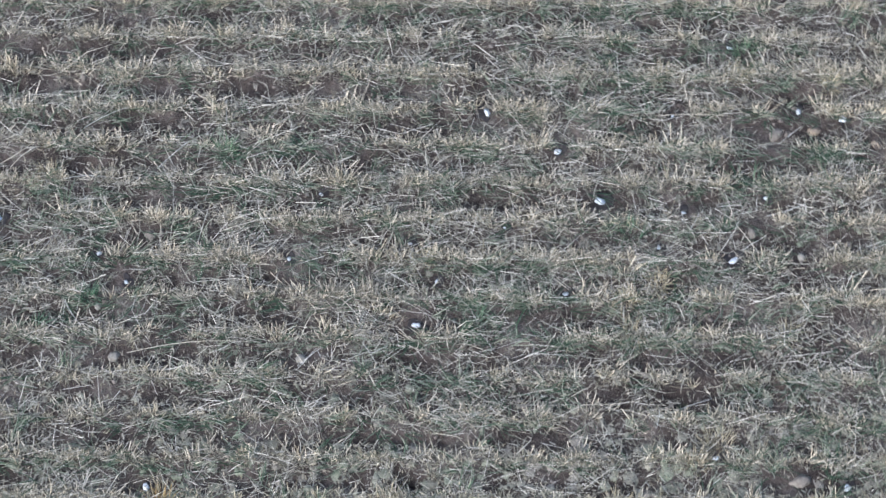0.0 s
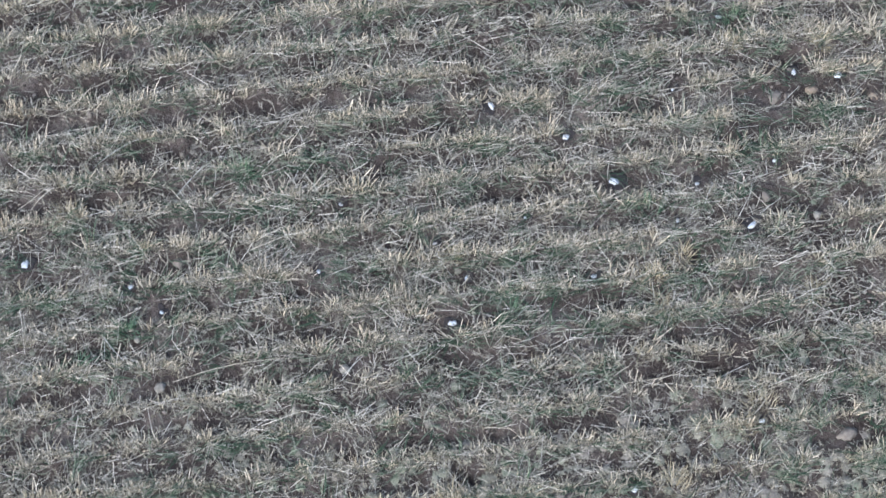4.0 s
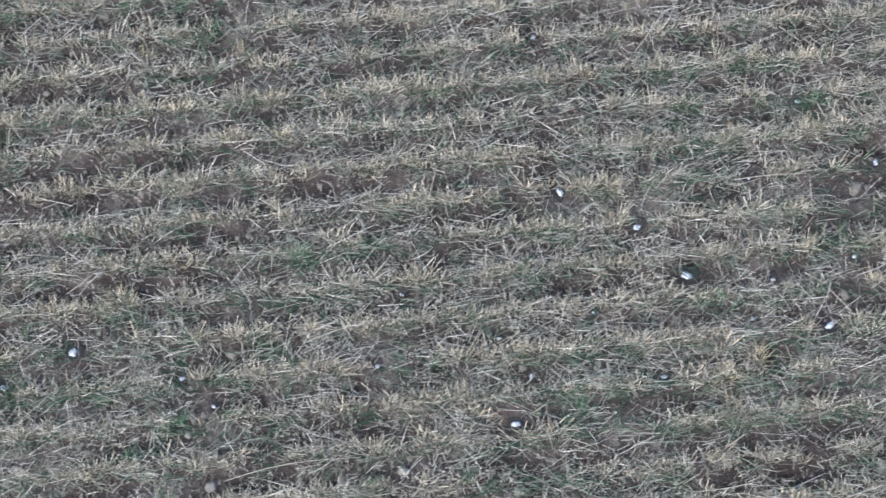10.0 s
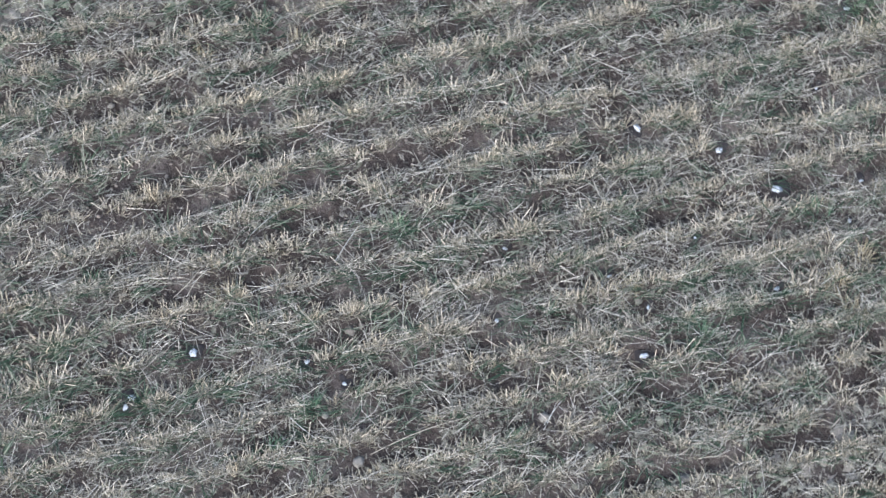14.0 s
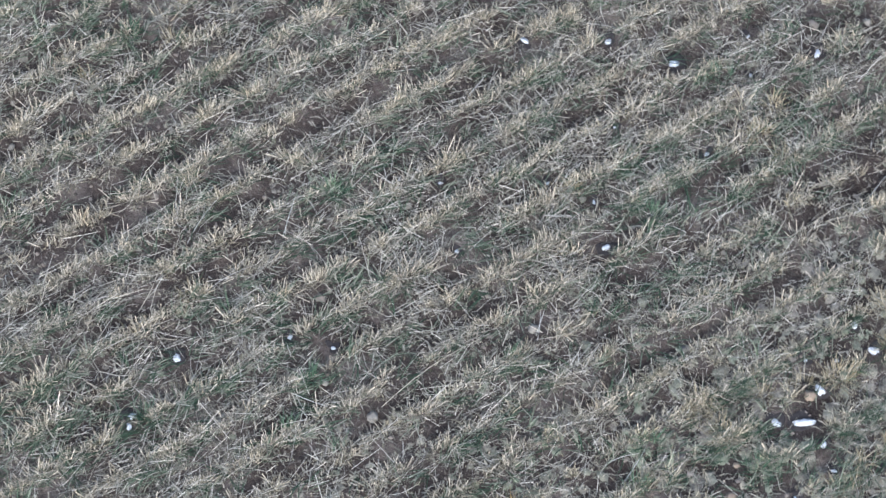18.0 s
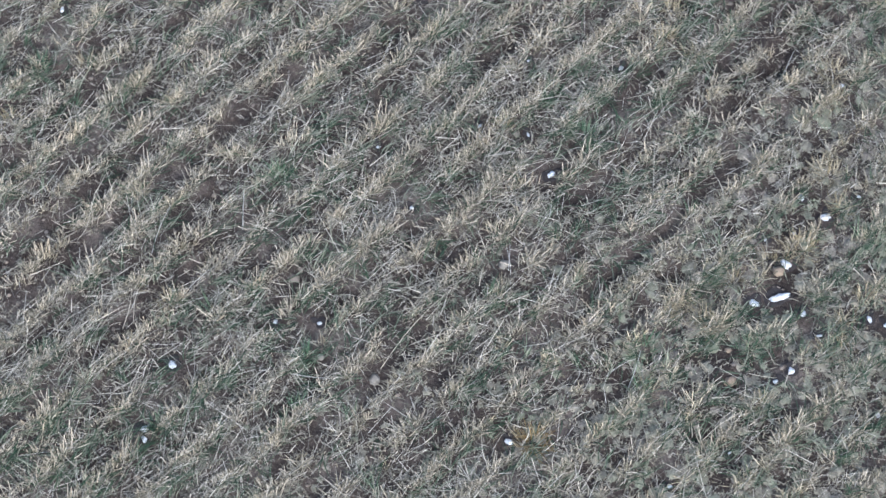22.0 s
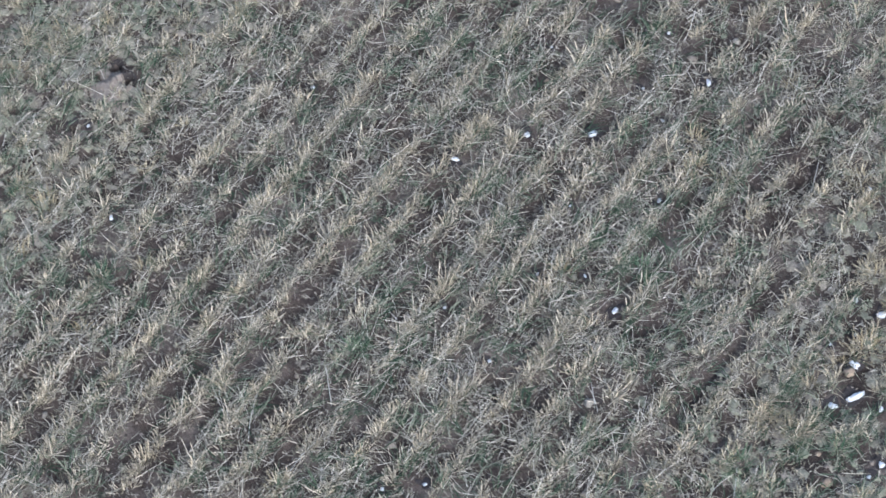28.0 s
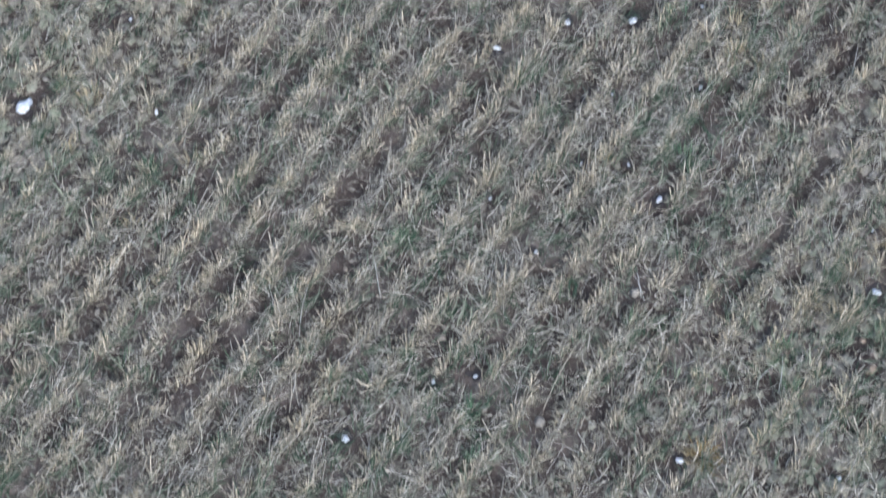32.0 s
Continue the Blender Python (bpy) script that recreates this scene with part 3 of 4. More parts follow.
def chaff():
    """Short torn flakes of leaf and husk."""
    x, y = scatter(130000, lambda x, y: (0.35 + 0.65 * small_field(x, y)) * (1 - 0.6 * np.clip(bareness(x, y), 0, 1)) * (1 - wetness(x, y)) * inside(x, y))
    n = len(x)
    a, tilt, roll = rng.uniform(0, 6.28, n), rng.normal(0, 0.35, n), rng.normal(0, 0.5, n)
    along = np.stack([np.cos(a) * np.cos(tilt), np.sin(a) * np.cos(tilt), np.sin(tilt)], 1)
    side = np.stack([-np.sin(a) * np.cos(roll), np.cos(a) * np.cos(roll), np.sin(roll)], 1)
    c = np.stack([x, y, rise(x, y) + rng.uniform(0.006, 0.02, n)], 1)
    along, side = along * rng.uniform(0.008, 0.03, n)[:, None], side * rng.uniform(0.0025, 0.007, n)[:, None]
    v = np.stack([c - along - side * 0.6, c - along + side * 0.5, c + along * 0.9 + side, c + along - side], 1).reshape(-1, 3)
    f = np.arange(4 * n).reshape(-1, 4)
    return tagged(new("chaff", mesh_of("chaff", v, f, CHAFF)), "short grey flakes of chaff scattered on the earth", "chaff", kind="stuff")


def fuzz(name, count, weight, far0, far1, patchy, material, label):
    """A fuzz of tiny leaves and husks, one triangle a leaf."""
    x, y = scatter(count, lambda x, y: np.clip(weight(x, y), 0, 1) * inside(x, y) * (small_field(x + 9, y) > patchy))
    keep = rng.random(len(x)) > 0.95 * bareness(x, y)
    x, y = x[keep], y[keep]
    n = len(x)
    a, up, far = rng.uniform(0, 6.28, n), rng.uniform(0.05, 1.0, n), rng.uniform(far0, far1, n)
    base = np.stack([x, y, rise(x, y) + rng.uniform(0, 0.03, n)], 1)
    tip = base + far[:, None] * np.stack([np.cos(a) * np.cos(up), np.sin(a) * np.cos(up), np.sin(up)], 1)
    side = np.stack([-np.sin(a), np.cos(a), 0 * a], 1) * rng.uniform(0.002, 0.0055, n)[:, None]
    v = np.stack([base - side, base + side, tip], 1).reshape(-1, 3)
    return tagged(new(name, mesh_of(name, v, np.arange(3 * n).reshape(-1, 3), material)), label, "weeds", kind="stuff")


def low_weeds():
    fuzz("low_weeds", 260000, lambda x, y: 0.2 * swept(x, y) + 0.5 * weediness(x, y), 0.015, 0.06, 0.22, FUZZ, "low grey-beige fuzz of small dead weeds over the earth")


def weed_mat():
    """Soft cushions of small withered leaves, with dark gaps of earth between them."""
    step = 0.083
    gx, gy = np.meshgrid(np.arange(X0, X1, step), np.arange(Y0, Y1, step))
    gx, gy = gx.ravel() + rng.uniform(-0.04, 0.04, gx.size), gy.ravel() + rng.uniform(-0.04, 0.04, gx.size)
    weedy = weediness(gx, gy)
    weight = np.maximum(1.15 * weedy, 0.13 * swept(gx, gy)) * inside(gx, gy) * (1 - wetness(gx, gy)) * (1 - 0.95 * np.clip(bareness(gx, gy), 0, 1))
    keep = rng.random(gx.size) < weight
    gx, gy, weedy = gx[keep], gy[keep], weedy[keep]
    n, k = len(gx), 16
    wide, tall, shade = rng.uniform(0.03, 0.08, n) * (0.5 + 0.5 * np.clip(weedy * 2, 0, 1)), rng.uniform(0.005, 0.022, n), rng.beta(2.5, 2.5, n) * (0.55 + 0.45 * np.clip(weedy * 2, 0, 1))
    thin, turn = rng.uniform(0.45, 1.0, (n, 1)), rng.uniform(0, 3.14, (n, 1))

    def dome(far, a):
        u, v = wide[:, None] * far * np.cos(a), wide[:, None] * thin * far * np.sin(a)
        x, y = gx[:, None] + u * np.cos(turn) - v * np.sin(turn), gy[:, None] + u * np.sin(turn) + v * np.cos(turn)
        return np.stack([x, y, rise(x, y) + tall[:, None] * (1 - far**2) + 0.008 * (crumb_field(x * 2, y * 2) - 0.4)], -1)

    # the body of each cushion: a crown, a ring and an uneven rim
    a = np.linspace(0, 2 * np.pi, 7)[:6] + rng.uniform(0, 1, (n, 1))
    crown, ring, rim = dome(np.zeros((n, 1)), np.zeros((n, 1))), dome(rng.uniform(0.3, 0.75, (n, 6)), a), dome(rng.uniform(0.65, 1.4, (n, 6)), a)
    rim[..., 2] -= 0.008
    q = np.arange(6)
    w = (q + 1) % 6
    cap = np.stack([0 * q, 1 + q, 1 + w], 1)
    skirt = np.stack([1 + q, 7 + q, 7 + w, 1 + w], 1)
    body = np.concatenate([crown, ring, rim], 1).reshape(-1, 3)
    body_f = (np.arange(n)[:, None, None] * 13 + np.concatenate([cap, skirt[:, :3], skirt[:, [0, 2, 3]]])).reshape(-1, 3)
    # small leaves over it
    a = rng.uniform(0, 6.28, (n, k))
    root = dome(np.sqrt(rng.random((n, k))), a).reshape(-1, 3) + (0, 0, 0.002)
    head, lift = (a + rng.normal(0, 0.8, a.shape)).ravel(), rng.uniform(-0.2, 0.45, n * k)
    out = np.stack([np.cos(head) * np.cos(lift), np.sin(head) * np.cos(lift), np.sin(lift)], 1) * rng.uniform(0.016, 0.045, n * k)[:, None]
    side = np.stack([-np.sin(head), np.cos(head), rng.normal(0, 0.3, n * k)], 1) * rng.uniform(0.003, 0.007, n * k)[:, None]
    leaf = np.stack([root, root + 0.45 * out + side, root + out, root + 0.45 * out - side], 1).reshape(-1, 3)
    leaf_f = (np.arange(n * k)[:, None, None] * 4 + np.array([[0, 1, 2], [0, 2, 3]])).reshape(-1, 3)
    me = mesh_of("weed_mat", np.concatenate([body, leaf]), np.concatenate([body_f, leaf_f + len(body)]), MAT, True)
    tone = np.concatenate([np.repeat(0.15 + 0.7 * shade, 13), np.repeat(np.clip(0.75 * np.repeat(shade, k) + 0.28 * rng.random(n * k), 0, 1), 4)])
    me.attributes.new("tone", "FLOAT", "POINT").data.foreach_set("value", tone.astype(np.float32))
    return tagged(new("weed_mat", me), "soft grey-green cushions of small withered weeds over the earth", "weeds", kind="stuff")


def soil_clods():
    """Crumbs and clods of earth, thickest where the ground is bare."""
    bm = bmesh.new()
    bmesh.ops.create_icosphere(bm, subdivisions=1, radius=1)
    ball = np.array([v.co[:] for v in bm.verts])
    tri = np.array([[v.index for v in f.verts] for f in bm.faces])
    bm.free()
    x, y = scatter(26000, lambda x, y: np.clip(0.16 + bareness(x, y), 0, 1) * inside(x, y))
    n = len(x)
    size = np.clip(rng.gamma(2.0, 0.0052, n), 0.004, 0.024)
    v = ball[None] * (size[:, None] * rng.uniform(0.6, 1.3, (n, 3)))[:, None, :] * rng.uniform(0.6, 1.3, (n, len(ball), 1))
    a = rng.uniform(0, 6.28, n)[:, None]
    v = np.stack([v[..., 0] * np.cos(a) - v[..., 1] * np.sin(a), v[..., 0] * np.sin(a) + v[..., 1] * np.cos(a), v[..., 2] * 0.75], -1)
    v += np.stack([x, y, rise(x, y) + size * 0.25], 1)[:, None, :]
    f = (np.arange(n)[:, None, None] * len(ball) + tri).reshape(-1, 3)
    return tagged(new("soil_clods", mesh_of("soil_clods", v.reshape(-1, 3), f, CLOD)), "crumbling brown clods of earth between the rows", "soil clods", kind="stuff")


def stubble_beyond():
    """Stubble and fallen leaves round the stretch that is built in full, a splinter each."""
    n = 330000
    fallen = rng.random(n) < 0.35
    x, y = rng.uniform(-25, 19, n), FIRST + ROW * rng.integers(-74, 62, n) + rng.normal(0, 0.035, n)
    y = np.where(fallen, rng.uniform(-26.3, 22, n), y)
    out = (x < X0) | (x > X1) | (y < Y0) | (y > Y1)
    x, y, fallen = x[out], y[out], fallen[out]
    n = len(x)
    base = np.stack([x, y, rise(x, y) - 0.004], 1)
    a, up = rng.uniform(0, 6.28, n), np.where(fallen, rng.uniform(0.05, 0.3, n), rng.uniform(0.6, 1.5, n))
    tip = base + rng.uniform(0.1, 0.22, n)[:, None] * np.stack([np.cos(a) * np.cos(up), np.sin(a) * np.cos(up), np.sin(up)], 1)
    side = np.stack([-np.sin(a), np.cos(a), 0 * a], 1) * rng.uniform(0.004, 0.009, n)[:, None]
    v = np.stack([base - side, base + side, tip], 1).reshape(-1, 3)
    return tagged(new("outer_stubble", mesh_of("outer_stubble", v, np.arange(3 * n).reshape(-1, 3), LITTER)), "pale cut stubble of the surrounding field", "stubble", kind="stuff")


straw_litter()
leaf_litter()
chaff()
grass_regrowth()
low_weeds()
weed_mat()
soil_clods()
stubble_beyond()


# ---- stubble rows: each row a thing, its tufts the parts ----
def rooted(name, v, f, each, material):
    """Stalks or leaves of so many corners each, grown together below the earth, with a tone for each."""
    k = len(v) // each
    i = np.arange(k - 1) * each
    me = mesh_of(name, v, np.concatenate([f, np.stack([i, i + 1, i + each], 1)]), material)
    me.attributes.new("tone", "FLOAT", "POINT").data.foreach_set("value", np.repeat(rng.random(k), each).astype(np.float32))
    return me


def tuft_mesh(count, spread, tall, lean, straw):
    """A bunch of cut stalks that spreads like a fan, with torn dry leaves hanging out of it."""
    x, y = rng.normal(0, spread, count), rng.normal(0, 0.016, count)
    base = np.stack([x, y, np.full(count, -0.02)], 1)
    h = tall * rng.uniform(0.5, 1.08, count)
    a, b = rng.normal(0, lean, count) + x * 5.0, rng.normal(0, lean, count) + y * 7.0
    tip = base + h[:, None] * np.stack([np.sin(a), np.sin(b), np.cos(a) * np.cos(b)], 1)
    r = rng.uniform(0.0018, 0.0038, count)
    stalks = rooted("tuft", *straws(base, tip, r, r * 0.85), 6, straw)
    m = 9 + int(count * 0.8)
    lv, lf = blades(np.stack([rng.normal(0, spread * 1.2, m), rng.normal(0, 0.024, m), np.full(m, -0.015)], 1), rng.uniform(0, 6.28, m),
                    rng.uniform(0.06, 0.17, m), rng.uniform(0.3, 1.35, m), rng.uniform(0.0, 0.6, m), rng.uniform(0.004, 0.0105, m), 0.3, 2)
    return stalks, rooted("dry_leaves", lv, lf, 5, LEAF)


TUFTS = [tuft_mesh(int(rng.integers(11, 32)), rng.uniform(0.028, 0.072), rng.uniform(0.11, 0.2), rng.uniform(0.14, 0.46), STUBBLE) for _ in range(80)]
LOW_TUFTS = [tuft_mesh(int(rng.integers(10, 24)), rng.uniform(0.018, 0.045), rng.uniform(0.09, 0.16), rng.uniform(0.3, 0.65), YELLOWED) for _ in range(40)]


def vigour(y):
    """How thick and tall the stubble stands: low in the wheel track, patchy towards the weeds."""
    if -3.0 < y < -2.3:
        return 0.78, 0.82
    return (0.85, 0.9) if y < -1.9 else (0.87, 0.95) if y < 2.0 else (0.75, 0.95)


def hides(x, y):
    """Whether a tuft here would stand in front of a patch of snow or a stone."""
    return any(math.hypot(x - cx + 0.02, y - cy + 0.04) < w * 0.5 + 0.075 for cx, cy, w in CLEAR)


def stubble_row(y):
    thick, tall = vigour(y)
    row = tagged(new("stubble_row"), "row of pale cut cereal stubble standing in brown earth", "stubble", "drilled stubble rows")
    row.location = (X0, y, 0)
    x = X0 + rng.uniform(0, 0.1)
    while x < X1:
        here = y + 0.04 * (float(small_field(x, y * 3)) - 0.5) + (rng.normal(0, 0.014) if rng.random() > 0.09 else rng.normal(0, 0.09))
        if rng.random() < thick * (1 - 0.6 * float(bareness(x, here))) and mid_field(x * 0.8, y * 5 + 40) > 0.15 and not hides(x, here):
            kinds = LOW_TUFTS if rng.random() < 0.85 * float(weediness(x, here)) else TUFTS
            stalks, leaves = kinds[int(rng.integers(len(kinds)))]
            tuft, leaf = new("tuft", stalks), tagged(new("dry_leaves", leaves), "torn grey-beige dry leaves")
            tuft.parent, leaf.parent = row, tuft
            s = rng.uniform(0.66, 1.08)
            tuft.matrix_basis = Matrix.LocRotScale((x - X0, here - y, float(rise(x, here))), Euler((0, 0, rng.choice([0, math.pi]) + rng.normal(0, 0.5))), (s, s, s * tall * rng.uniform(0.85, 1.15)))
        x += 0.035 + min(rng.gamma(1.5, 0.03), 0.22)
    return row


for k in range(math.ceil((Y0 - FIRST) / ROW), math.floor((Y1 - FIRST) / ROW) + 1):
    stubble_row(FIRST + k * ROW)


# ---- snow remnants and stones ----
def lump(name, width, deep, tall, rough, material, seed):
    """An uneven low lump, flat below."""
    bm = bmesh.new()
    bmesh.ops.create_icosphere(bm, subdivisions=3, radius=1)
    off = Vector((seed * 3.7, seed * 1.3, seed * 0.7))
    for v in bm.verts:
        k = 1 + rough * noise.noise(v.co * 1.6 + off) + rough * 0.5 * noise.noise(v.co * 4.0 + off)
        v.co = Vector((v.co.x * width * 0.5 * k, v.co.y * deep * 0.5 * k, max(v.co.z, -0.35) * tall * (1 + rough * 0.6 * noise.noise(v.co * 3 + off))))
    me = bpy.data.meshes.new(name)
    bm.to_mesh(me)
    bm.free()
    me.polygons.foreach_set("use_smooth", np.full(len(me.polygons), True))
    me.materials.append(material)
    return new(name, me)


def hoof_print(x, y, w, i):
    """A thin film of wet earth lining the hollow that holds the snow; in burrow holes its dark colour stands for shade.
    """
    rings, spokes = 7, 22
    a = np.arange(spokes) * 2 * np.pi / spokes
    edge = min(w * 0.62 + 0.036, 0.1) * (0.4 + 1.15 * small_field(np.cos(a) * 0.2 + i, np.sin(a) * 0.2 + 3 * i))
    v = [(0.0, 0.0)]
    for k in range(1, rings + 1):
        v += list(zip(np.cos(a) * edge * k / rings, np.sin(a) * edge * k / rings))
    v = np.array(v) + (0.012, 0.018)
    z = rise(v[:, 0] + x, v[:, 1] + y) - rise(x, y) + 0.006
    z[-spokes:] -= 0.016
    f = [(0, 1 + k, 1 + (k + 1) % spokes) for k in range(spokes)]
    for r in range(rings - 1):
        for k in range(spokes):
            p, q = 1 + r * spokes + k, 1 + r * spokes + (k + 1) % spokes
            f += [(p, p + spokes, q + spokes), (p, q + spokes, q)]
    ob = new("hoof_print", mesh_of("hoof_print", np.column_stack([v, z]), f, WET_AND_HOLE_SHADE, True))
    ob.location = (x, y, float(rise(x, y)))
    return tagged(ob, "sunken hoof print lined with dark wet earth", "hoof print", "hoof prints with snow")


def snow_remnant(x, y, w, i):
    """A crusty remnant: one main piece with broken edges and a crumb or two fused to it."""
    thin = {27: 0.34, 11: 0.75}.get(i, 0.5 + 0.4 * ((i * 37) % 10) / 10)
    turn = {27: -0.45, 11: -0.27}.get(i, 0.4 * ((i * 53) % 7 - 3))
    bm = bmesh.new()
    pieces = [(0, 0, 1.0)] + [(0.42 * math.cos(2.1 * i + 2.4 * k), 0.42 * math.sin(2.1 * i + 2.4 * k), 0.34 + 0.1 * ((i + k) % 3)) for k in range(1 + i % 2)]
    for px, py, size in pieces:
        ball = bmesh.ops.create_icosphere(bm, subdivisions=3 if size == 1.0 else 2, radius=1)["verts"]
        off = Vector((i * 3.7 + px, i * 1.3, i * 0.7 + py))
        for v in ball:
            k = 1 + 0.5 * noise.noise(v.co * 1.3 + off) + 0.55 * noise.noise(v.co * 3.1 + off)
            tall = max(0.013, min(w * 0.2, 0.022)) * (0.5 + 0.5 * size) * (1 + 0.5 * noise.noise(v.co * 4 + off))
            v.co = Vector(((v.co.x * size * k * 0.46 + px) * w, (v.co.y * size * k * 0.46 + py) * w * thin, max(v.co.z, -0.4) * tall))
    me = bpy.data.meshes.new("snow_remnant")
    bm.to_mesh(me)
    bm.free()
    me.polygons.foreach_set("use_smooth", np.full(len(me.polygons), True))
    me.materials.append(SNOW if w > 0.046 else DULL_SNOW)
    ob = new("snow_remnant", me)
    ob.matrix_world = Matrix.LocRotScale((x, y, float(rise(x, y)) + 0.018), Euler((0, 0, turn)), None)
    size = "small" if w < 0.06 else "large" if w > 0.095 else "palm-sized"
    label = size + (" remnant of white snow" if w > 0.046 else " dull remnant of thawing snow") + " in a dark hoof print"
    return tagged(ob, label, "snow", "snow remnants")


for i, (x, y, w) in enumerate(SNOW_ALL):
    hoof_print(x, y, w, i)
    snow_remnant(x, y, w, i)


def stone(x, y, w, d, h, material, i, label):
    ob = lump("stone", w, d, h, 0.45, material, i + 60)
    ob.matrix_world = Matrix.LocRotScale((x, y, float(rise(x, y)) + h * 0.25), Euler((0, 0, i * 0.9)), None)
    return tagged(ob, label, "stone", "field stones")


LOOKS = [(TAN_STONE, "rounded tan field stone lying on bare earth"), (PALE_STONE, "flat greyish-tan stone half buried in bare earth"),
         (PALE_STONE, "small reddish-grey stone in brown earth"), (TAN_STONE, "rounded orange-tan stone lying in grass"),
         (PALE_STONE, "pale flat stone beside stubble"), (PALE_STONE, "small pale pebble among straw"),
         (PALE_STONE, "greyish-pink stone among straw litter")]
for i, (x, y, w, d, h) in enumerate(STONES):
    stone(x, y, w, d, h, *LOOKS[i][:1], i, LOOKS[i][1])
for i, (x, y, w, d, h) in enumerate(MORE_STONES):
    if y < -3 or (x > 0.5 and y > -0.5):
        stone(x, y, w, d, h, TAN_STONE, i + 20, "tan field stone resting on weedy earth")
    elif w < 0.045:
        stone(x, y, w, d, h, PALE_STONE, i + 20, "small pale pebble on bare brown earth")
    else:
        stone(x, y, w, d, h, GREY_STONE, i + 20, "pale grey field stone lying between stubble rows")


# ---- long fallen straws that catch the eye: from x, y to x, y ----
FALLEN = [
    (-2.64, -0.58, -2.39, -0.35), (-3.82, -0.57, -3.61, -0.4), (-3.75, -0.47, -3.62, -0.41), (-2.37, -0.01, -2.12, -0.01), (-2.03, -1.27, -1.72, -1.14), (1.55, -0.96, 1.64, -1.21),
    (1.59, -1.18, 1.72, -0.96), (1.98, -1.07, 2.15, -1.35), (2.36, -0.27, 2.55, -0.13), (2.66, -0.37, 2.75, -0.53), (-3.3, -1.81, -3.15, -2.07), (1.38, -0.04, 1.96, -0.05),
    (2.36, -0.96, 2.56, -0.89), (-3.92, -0.55, -3.64, -0.37), (-3.29, -0.21, -2.9, -0.03), (-2.09, -1.15, -1.75, -1.08), (-1.54, -2.48, -1.33, -2.24), (-1.61, -4.5, -1.21, -4.57),
    (-1.63, -3.79, -1.32, -3.65), (-0.77, -3.26, -0.53, -3.69), (-3.4, -0.67, -2.97, -0.7), (-0.87, -4.37, -0.77, -4.57), (-0.34, -4.95, -0.62, -4.87), (-0.43, -2.96, -0.2, -3.01),
    (2.23, -0.97, 2.5, -0.9),
    (-2.79, -2.27, -1.85, -2.2), (-1.47, -2.39, -1.29, -2.24), (-1.05, -3.57, -0.61, -3.31), (-1.67, -3.59, -1.39, -3.66), (0.71, -2.69, 1.17, -2.69), (1.43, -2.75, 1.71, -2.65), (1.17, -2.76, 1.54, -2.75)]


def long_straw(x0, y0, x1, y1, i):
    """A long tapering straw, slightly bowed, with a knot, propped on the litter."""
    steps, sides = 7, 5
    k = np.linspace(0, 1, steps)
    bow = 0.05 * math.sin(2.3 * i) * np.sin(np.pi * k)
    x, y = x0 + (x1 - x0) * k - (y1 - y0) * bow, y0 + (y1 - y0) * k + (x1 - x0) * bow
    z = np.linspace(float(rise(x0, y0)) + 0.006, float(rise(x1, y1)) + 0.05, steps) + 0.012 * np.sin(np.pi * k)
    r = 0.003 - 0.0013 * k
    r[3] *= 1.25
    heading = math.atan2(y1 - y0, x1 - x0)
    a = np.arange(sides) * 2 * np.pi / sides
    v = np.stack([x[:, None] - math.sin(heading) * np.cos(a) * r[:, None], y[:, None] + math.cos(heading) * np.cos(a) * r[:, None], z[:, None] + np.sin(a) * r[:, None]], -1)
    f = [(p * sides + q, p * sides + (q + 1) % sides, (p + 1) * sides + (q + 1) % sides, (p + 1) * sides + q) for p in range(steps - 1) for q in range(sides)]
    v = v.reshape(-1, 3) - (x0, y0, z[0])
    ob = new("long_straw", mesh_of("long_straw", v, f, FROSTED if i % 2 == 0 else LITTER_LONG, True))
    ob.location = (x0, y0, float(z[0]))
    colour = "frosted pale grey" if i % 2 == 0 else "pale beige"
    return tagged(ob, "long " + colour + " straw fallen across stubble litter", "straw", "long fallen straws")


for i, ends in enumerate(FALLEN):
    long_straw(*ends, i)


# ---- weeds and burrow holes ----
def weed_clump(x, y, w, material, label, i):
    """A dense low clump of dead stems and narrow leaves, smaller beside snow or a stone."""
    if hides(x, y):
        w = 0.07
    n = int(95 * w / 0.2)
    a, d = rng.uniform(0, 6.28, n), w * 0.5 * rng.random(n) ** 0.6 * (0.45 + 0.9 * small_field(rng.uniform(0, 1, n) + i, np.full(n, float(i))))
    base = np.stack([d * np.cos(a), d * np.sin(a), rise(x + d * np.cos(a), y + d * np.sin(a)) - float(rise(x, y)) - 0.012], 1)
    v, f = blades(base, a + rng.normal(0, 0.8, n), rng.uniform(0.06, 0.2, n) * min(1, w / 0.12), rng.uniform(0.4, 1.45, n), rng.uniform(0.0, 0.5, n), rng.uniform(0.003, 0.008, n))
    ob = new("weed_clump", rooted("weed_clump", v, f, 7, material))
    ob.location = (x, y, float(rise(x, y)))
    return tagged(ob, label, "weed", "dead weed clumps")


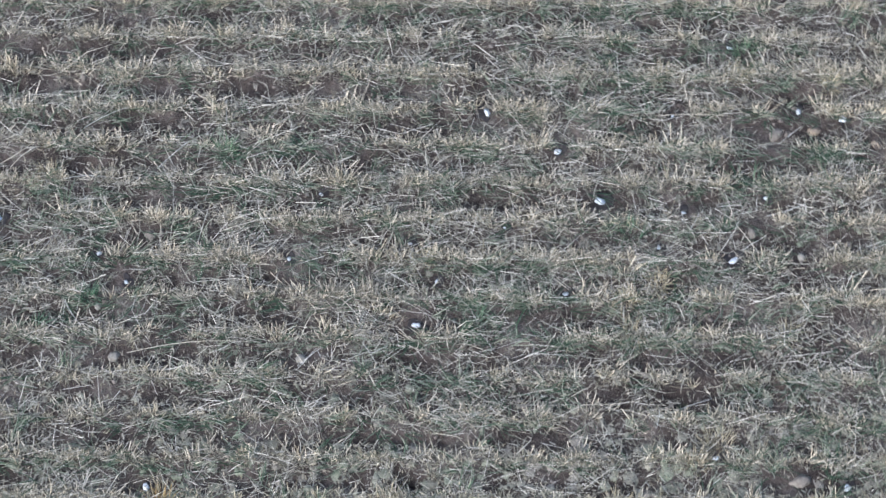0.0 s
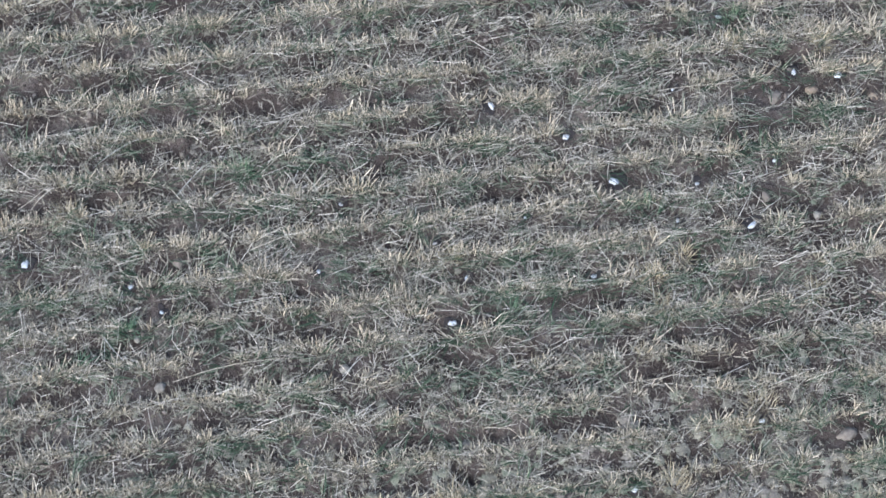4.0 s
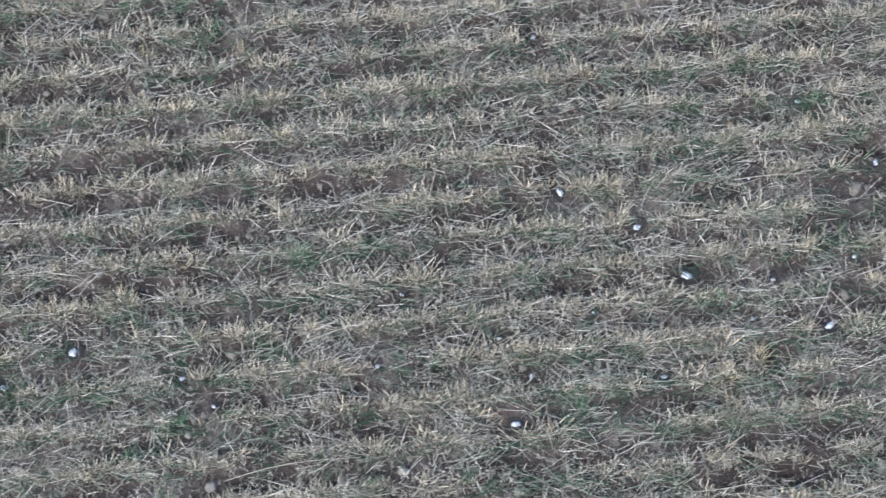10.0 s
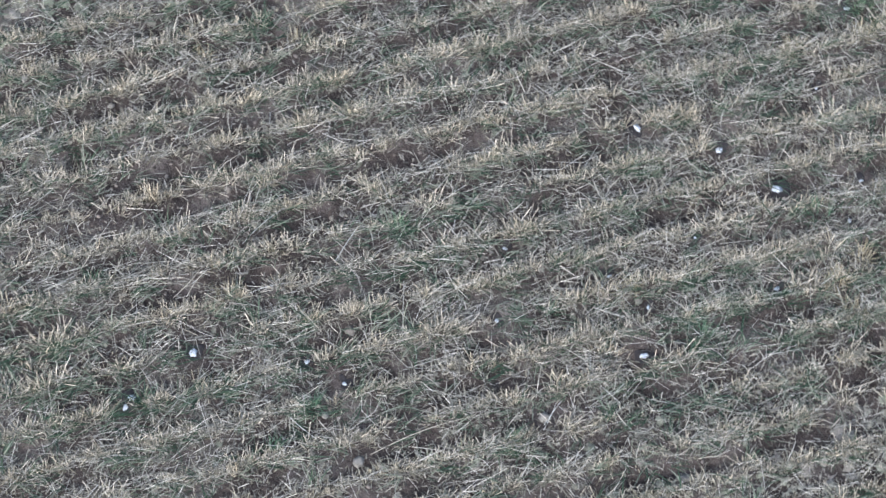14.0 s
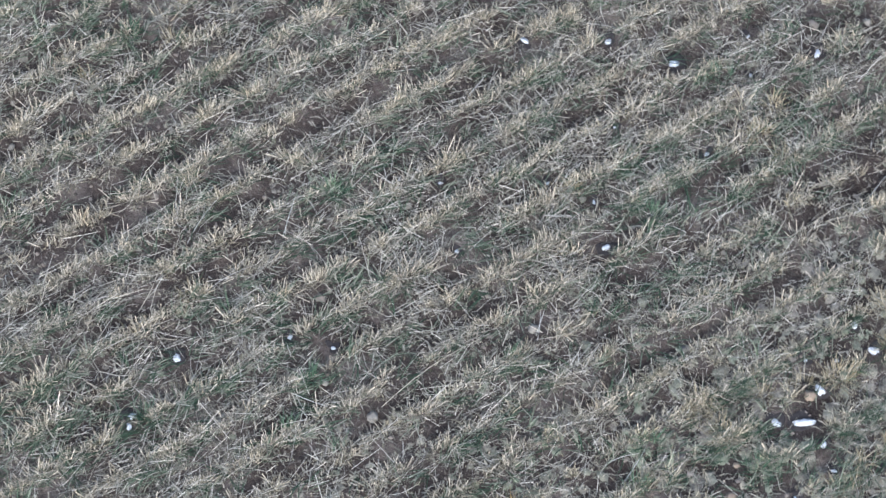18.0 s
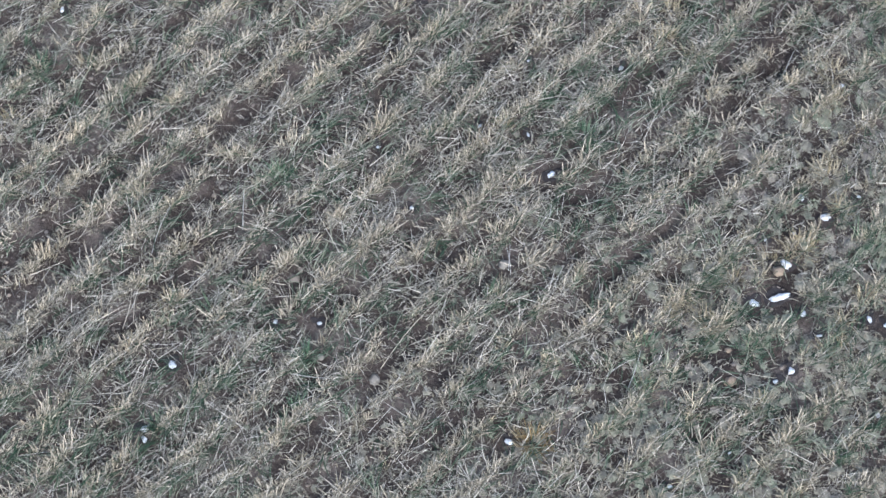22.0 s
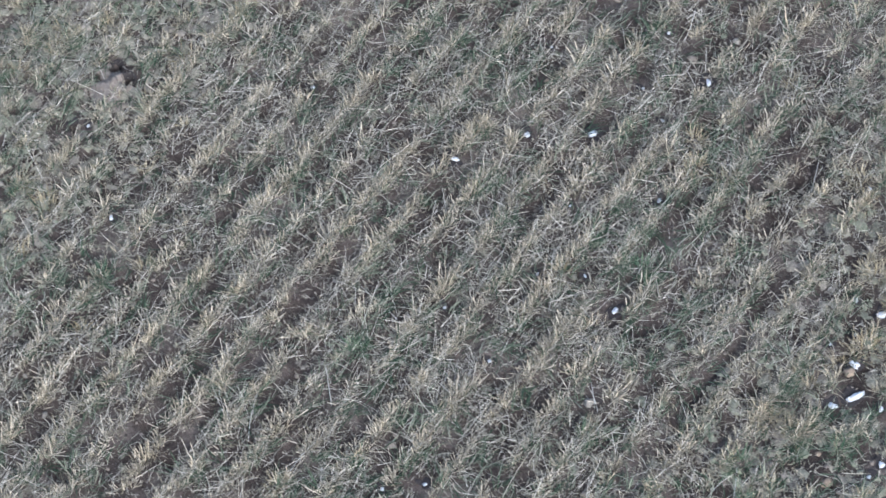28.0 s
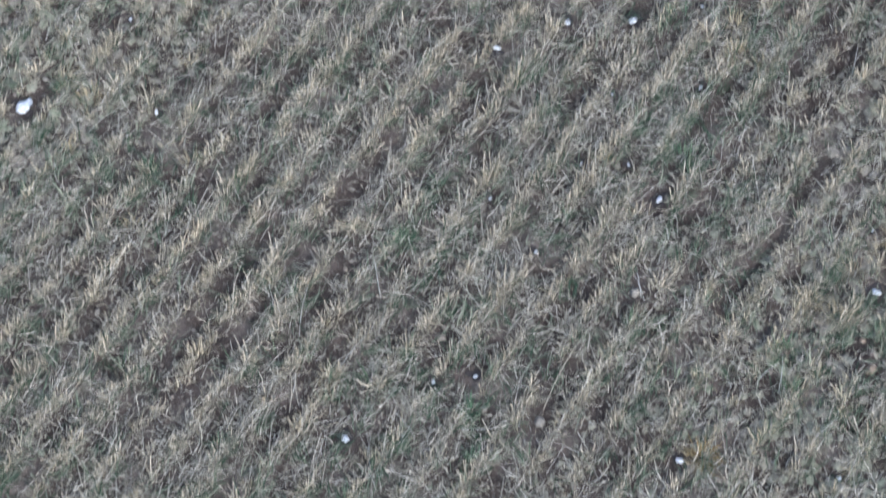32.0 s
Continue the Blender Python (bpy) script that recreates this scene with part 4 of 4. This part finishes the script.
# small yellow tufts: x, y
WEED_TUFTS = [(0.09, 3.69), (0.44, 3.33), (-0.49, 3.38), (-0.76, 3.68), (-0.39, 2.63), (-0.97, 3.65), (-1.34, 3.75), (0.25, 2.53), (-2.3, 2.95), (-2.88, 2.49),
    (-0.63, 2.58), (2.04, 0.36), (1.44, 0.38), (3.59, -1.44), (0.76, -3.92), (0.26, -4.59), (-0.04, -4.61), (-0.32, -4.57), (-1.02, -4.64), (-1.5, -3.91),
    (-0.73, -3.76), (1.34, -1.64), (1.12, -2.08), (1.57, -3.22), (-2.5, -3.53), (-3.52, -0.66), (2.82, 0.27), (-0.52, -1.43), (1.07, -1.78), (-2.4, 1.53),
    (-3.19, 1.58), (2.31, -2.07)]
WEEDS = [(0.285, -3.94, 0.24), (-0.76, -3.88, 0.22), (-0.246, -4.74, 0.22), (0.02, -3.82, 0.14), (-0.776, -3.573, 0.2), (0.955, -3.647, 0.24),
    (-0.3, -3.75, 0.16), (1.744, -3.05, 0.2), (0.21, 3.324, 0.2), (-0.984, 2.564, 0.16), (-2.33, 2.64, 0.2)]
WEED_TUFTS = [(x, y, 0.11 + 0.05 * ((i * 29) % 10) / 10) for i, (x, y) in enumerate(WEED_TUFTS)]
for i, (x, y, w) in enumerate(WEEDS + WEED_TUFTS):
    weed_clump(x, y, w, WEED, "yellowed dead weed clump growing among green regrowth" if y < 0 else "yellowed dead weed clump standing in a stubble row", i)
weed_clump(-2.45, -3.585, 0.22, RUST, "rust-brown matted weed clump beside a patch of snow", 20)


GREEN_SPOTS = [(-2.68, 1.8), (-2.09, -0.45), (-0.09, -1.97), (-3.11, -1.79), (-3.52, -2.06), (1.13, -1.18), (-4.33, -1.41), (-0.7, -4.25), (-1.56, -3.85), (-2.55, -0.3),
    (-4.49, -0.27), (-1.27, -3.64), (-2.38, 2.91), (2.14, 0.58)]
for i, (x, y) in enumerate(GREEN_SPOTS):
    tuft = weed_clump(x, y, 0.16, GREEN, "fresh blue-green grass tuft growing beside a stubble row", i + 90)
    tuft.name = tuft.data.name = "grass_tuft"
    tagged(tuft, category="grass", group="green grass tufts")


def earth_mound(x, y, r, i):
    """A low spread of dug-out dusty earth, its rim running out into the ground."""
    k = 44
    g = np.linspace(-r * 1.2, r * 1.2, k)
    gx, gy = np.meshgrid(g, g)
    wx, wy = gx + x, gy + y
    z = rise(wx, wy) - float(rise(x, y)) + 0.024 * (1 - (np.hypot(gx * 0.9, gy * 1.3) / r) ** 2) + 0.05 * (small_field(wx * 1.7 + i, wy * 1.7) - 0.5) + 0.02 * (clod_field(wx * 2, wy * 2) - 0.5) + 0.018 * (crumb_field(wx * 2, wy * 2) - 0.5)
    z = np.where(np.hypot(gx, gy) > r, -0.1, z)
    for hx, hy, hr in HOLES:
        z = z - 0.1 * np.exp(-((wx - hx) ** 2 + (wy - hy) ** 2) / (hr * 1.1) ** 2)
    n = (np.arange(k - 1)[:, None] * k + np.arange(k - 1)).ravel()
    ob = new("earth_mound", mesh_of("earth_mound", np.stack([gx, gy, z], -1).reshape(-1, 3), np.stack([n, n + 1, n + k + 1, n + k], 1), DUST, True))
    ob.location = (x, y, float(rise(x, y)))
    return tagged(ob, "pale dusty earth dug out beside burrow holes", "earth mound")


earth_mound(-1.05, 2.93, 0.25, 3)


def burrow_hole(x, y, r, i):
    # the shade in the hole is painted: the hoof print's dark film lines it
    ob = hoof_print(x, y, r * 0.9, i)
    ob.name = ob.data.name = "burrow_hole"
    ob["group"] = "burrow holes"
    return tagged(ob, "dark round burrow hole in a low mound of bare earth", "burrow")


for i, (x, y, r) in enumerate(HOLES):
    burrow_hole(x, y, r, i + 70)
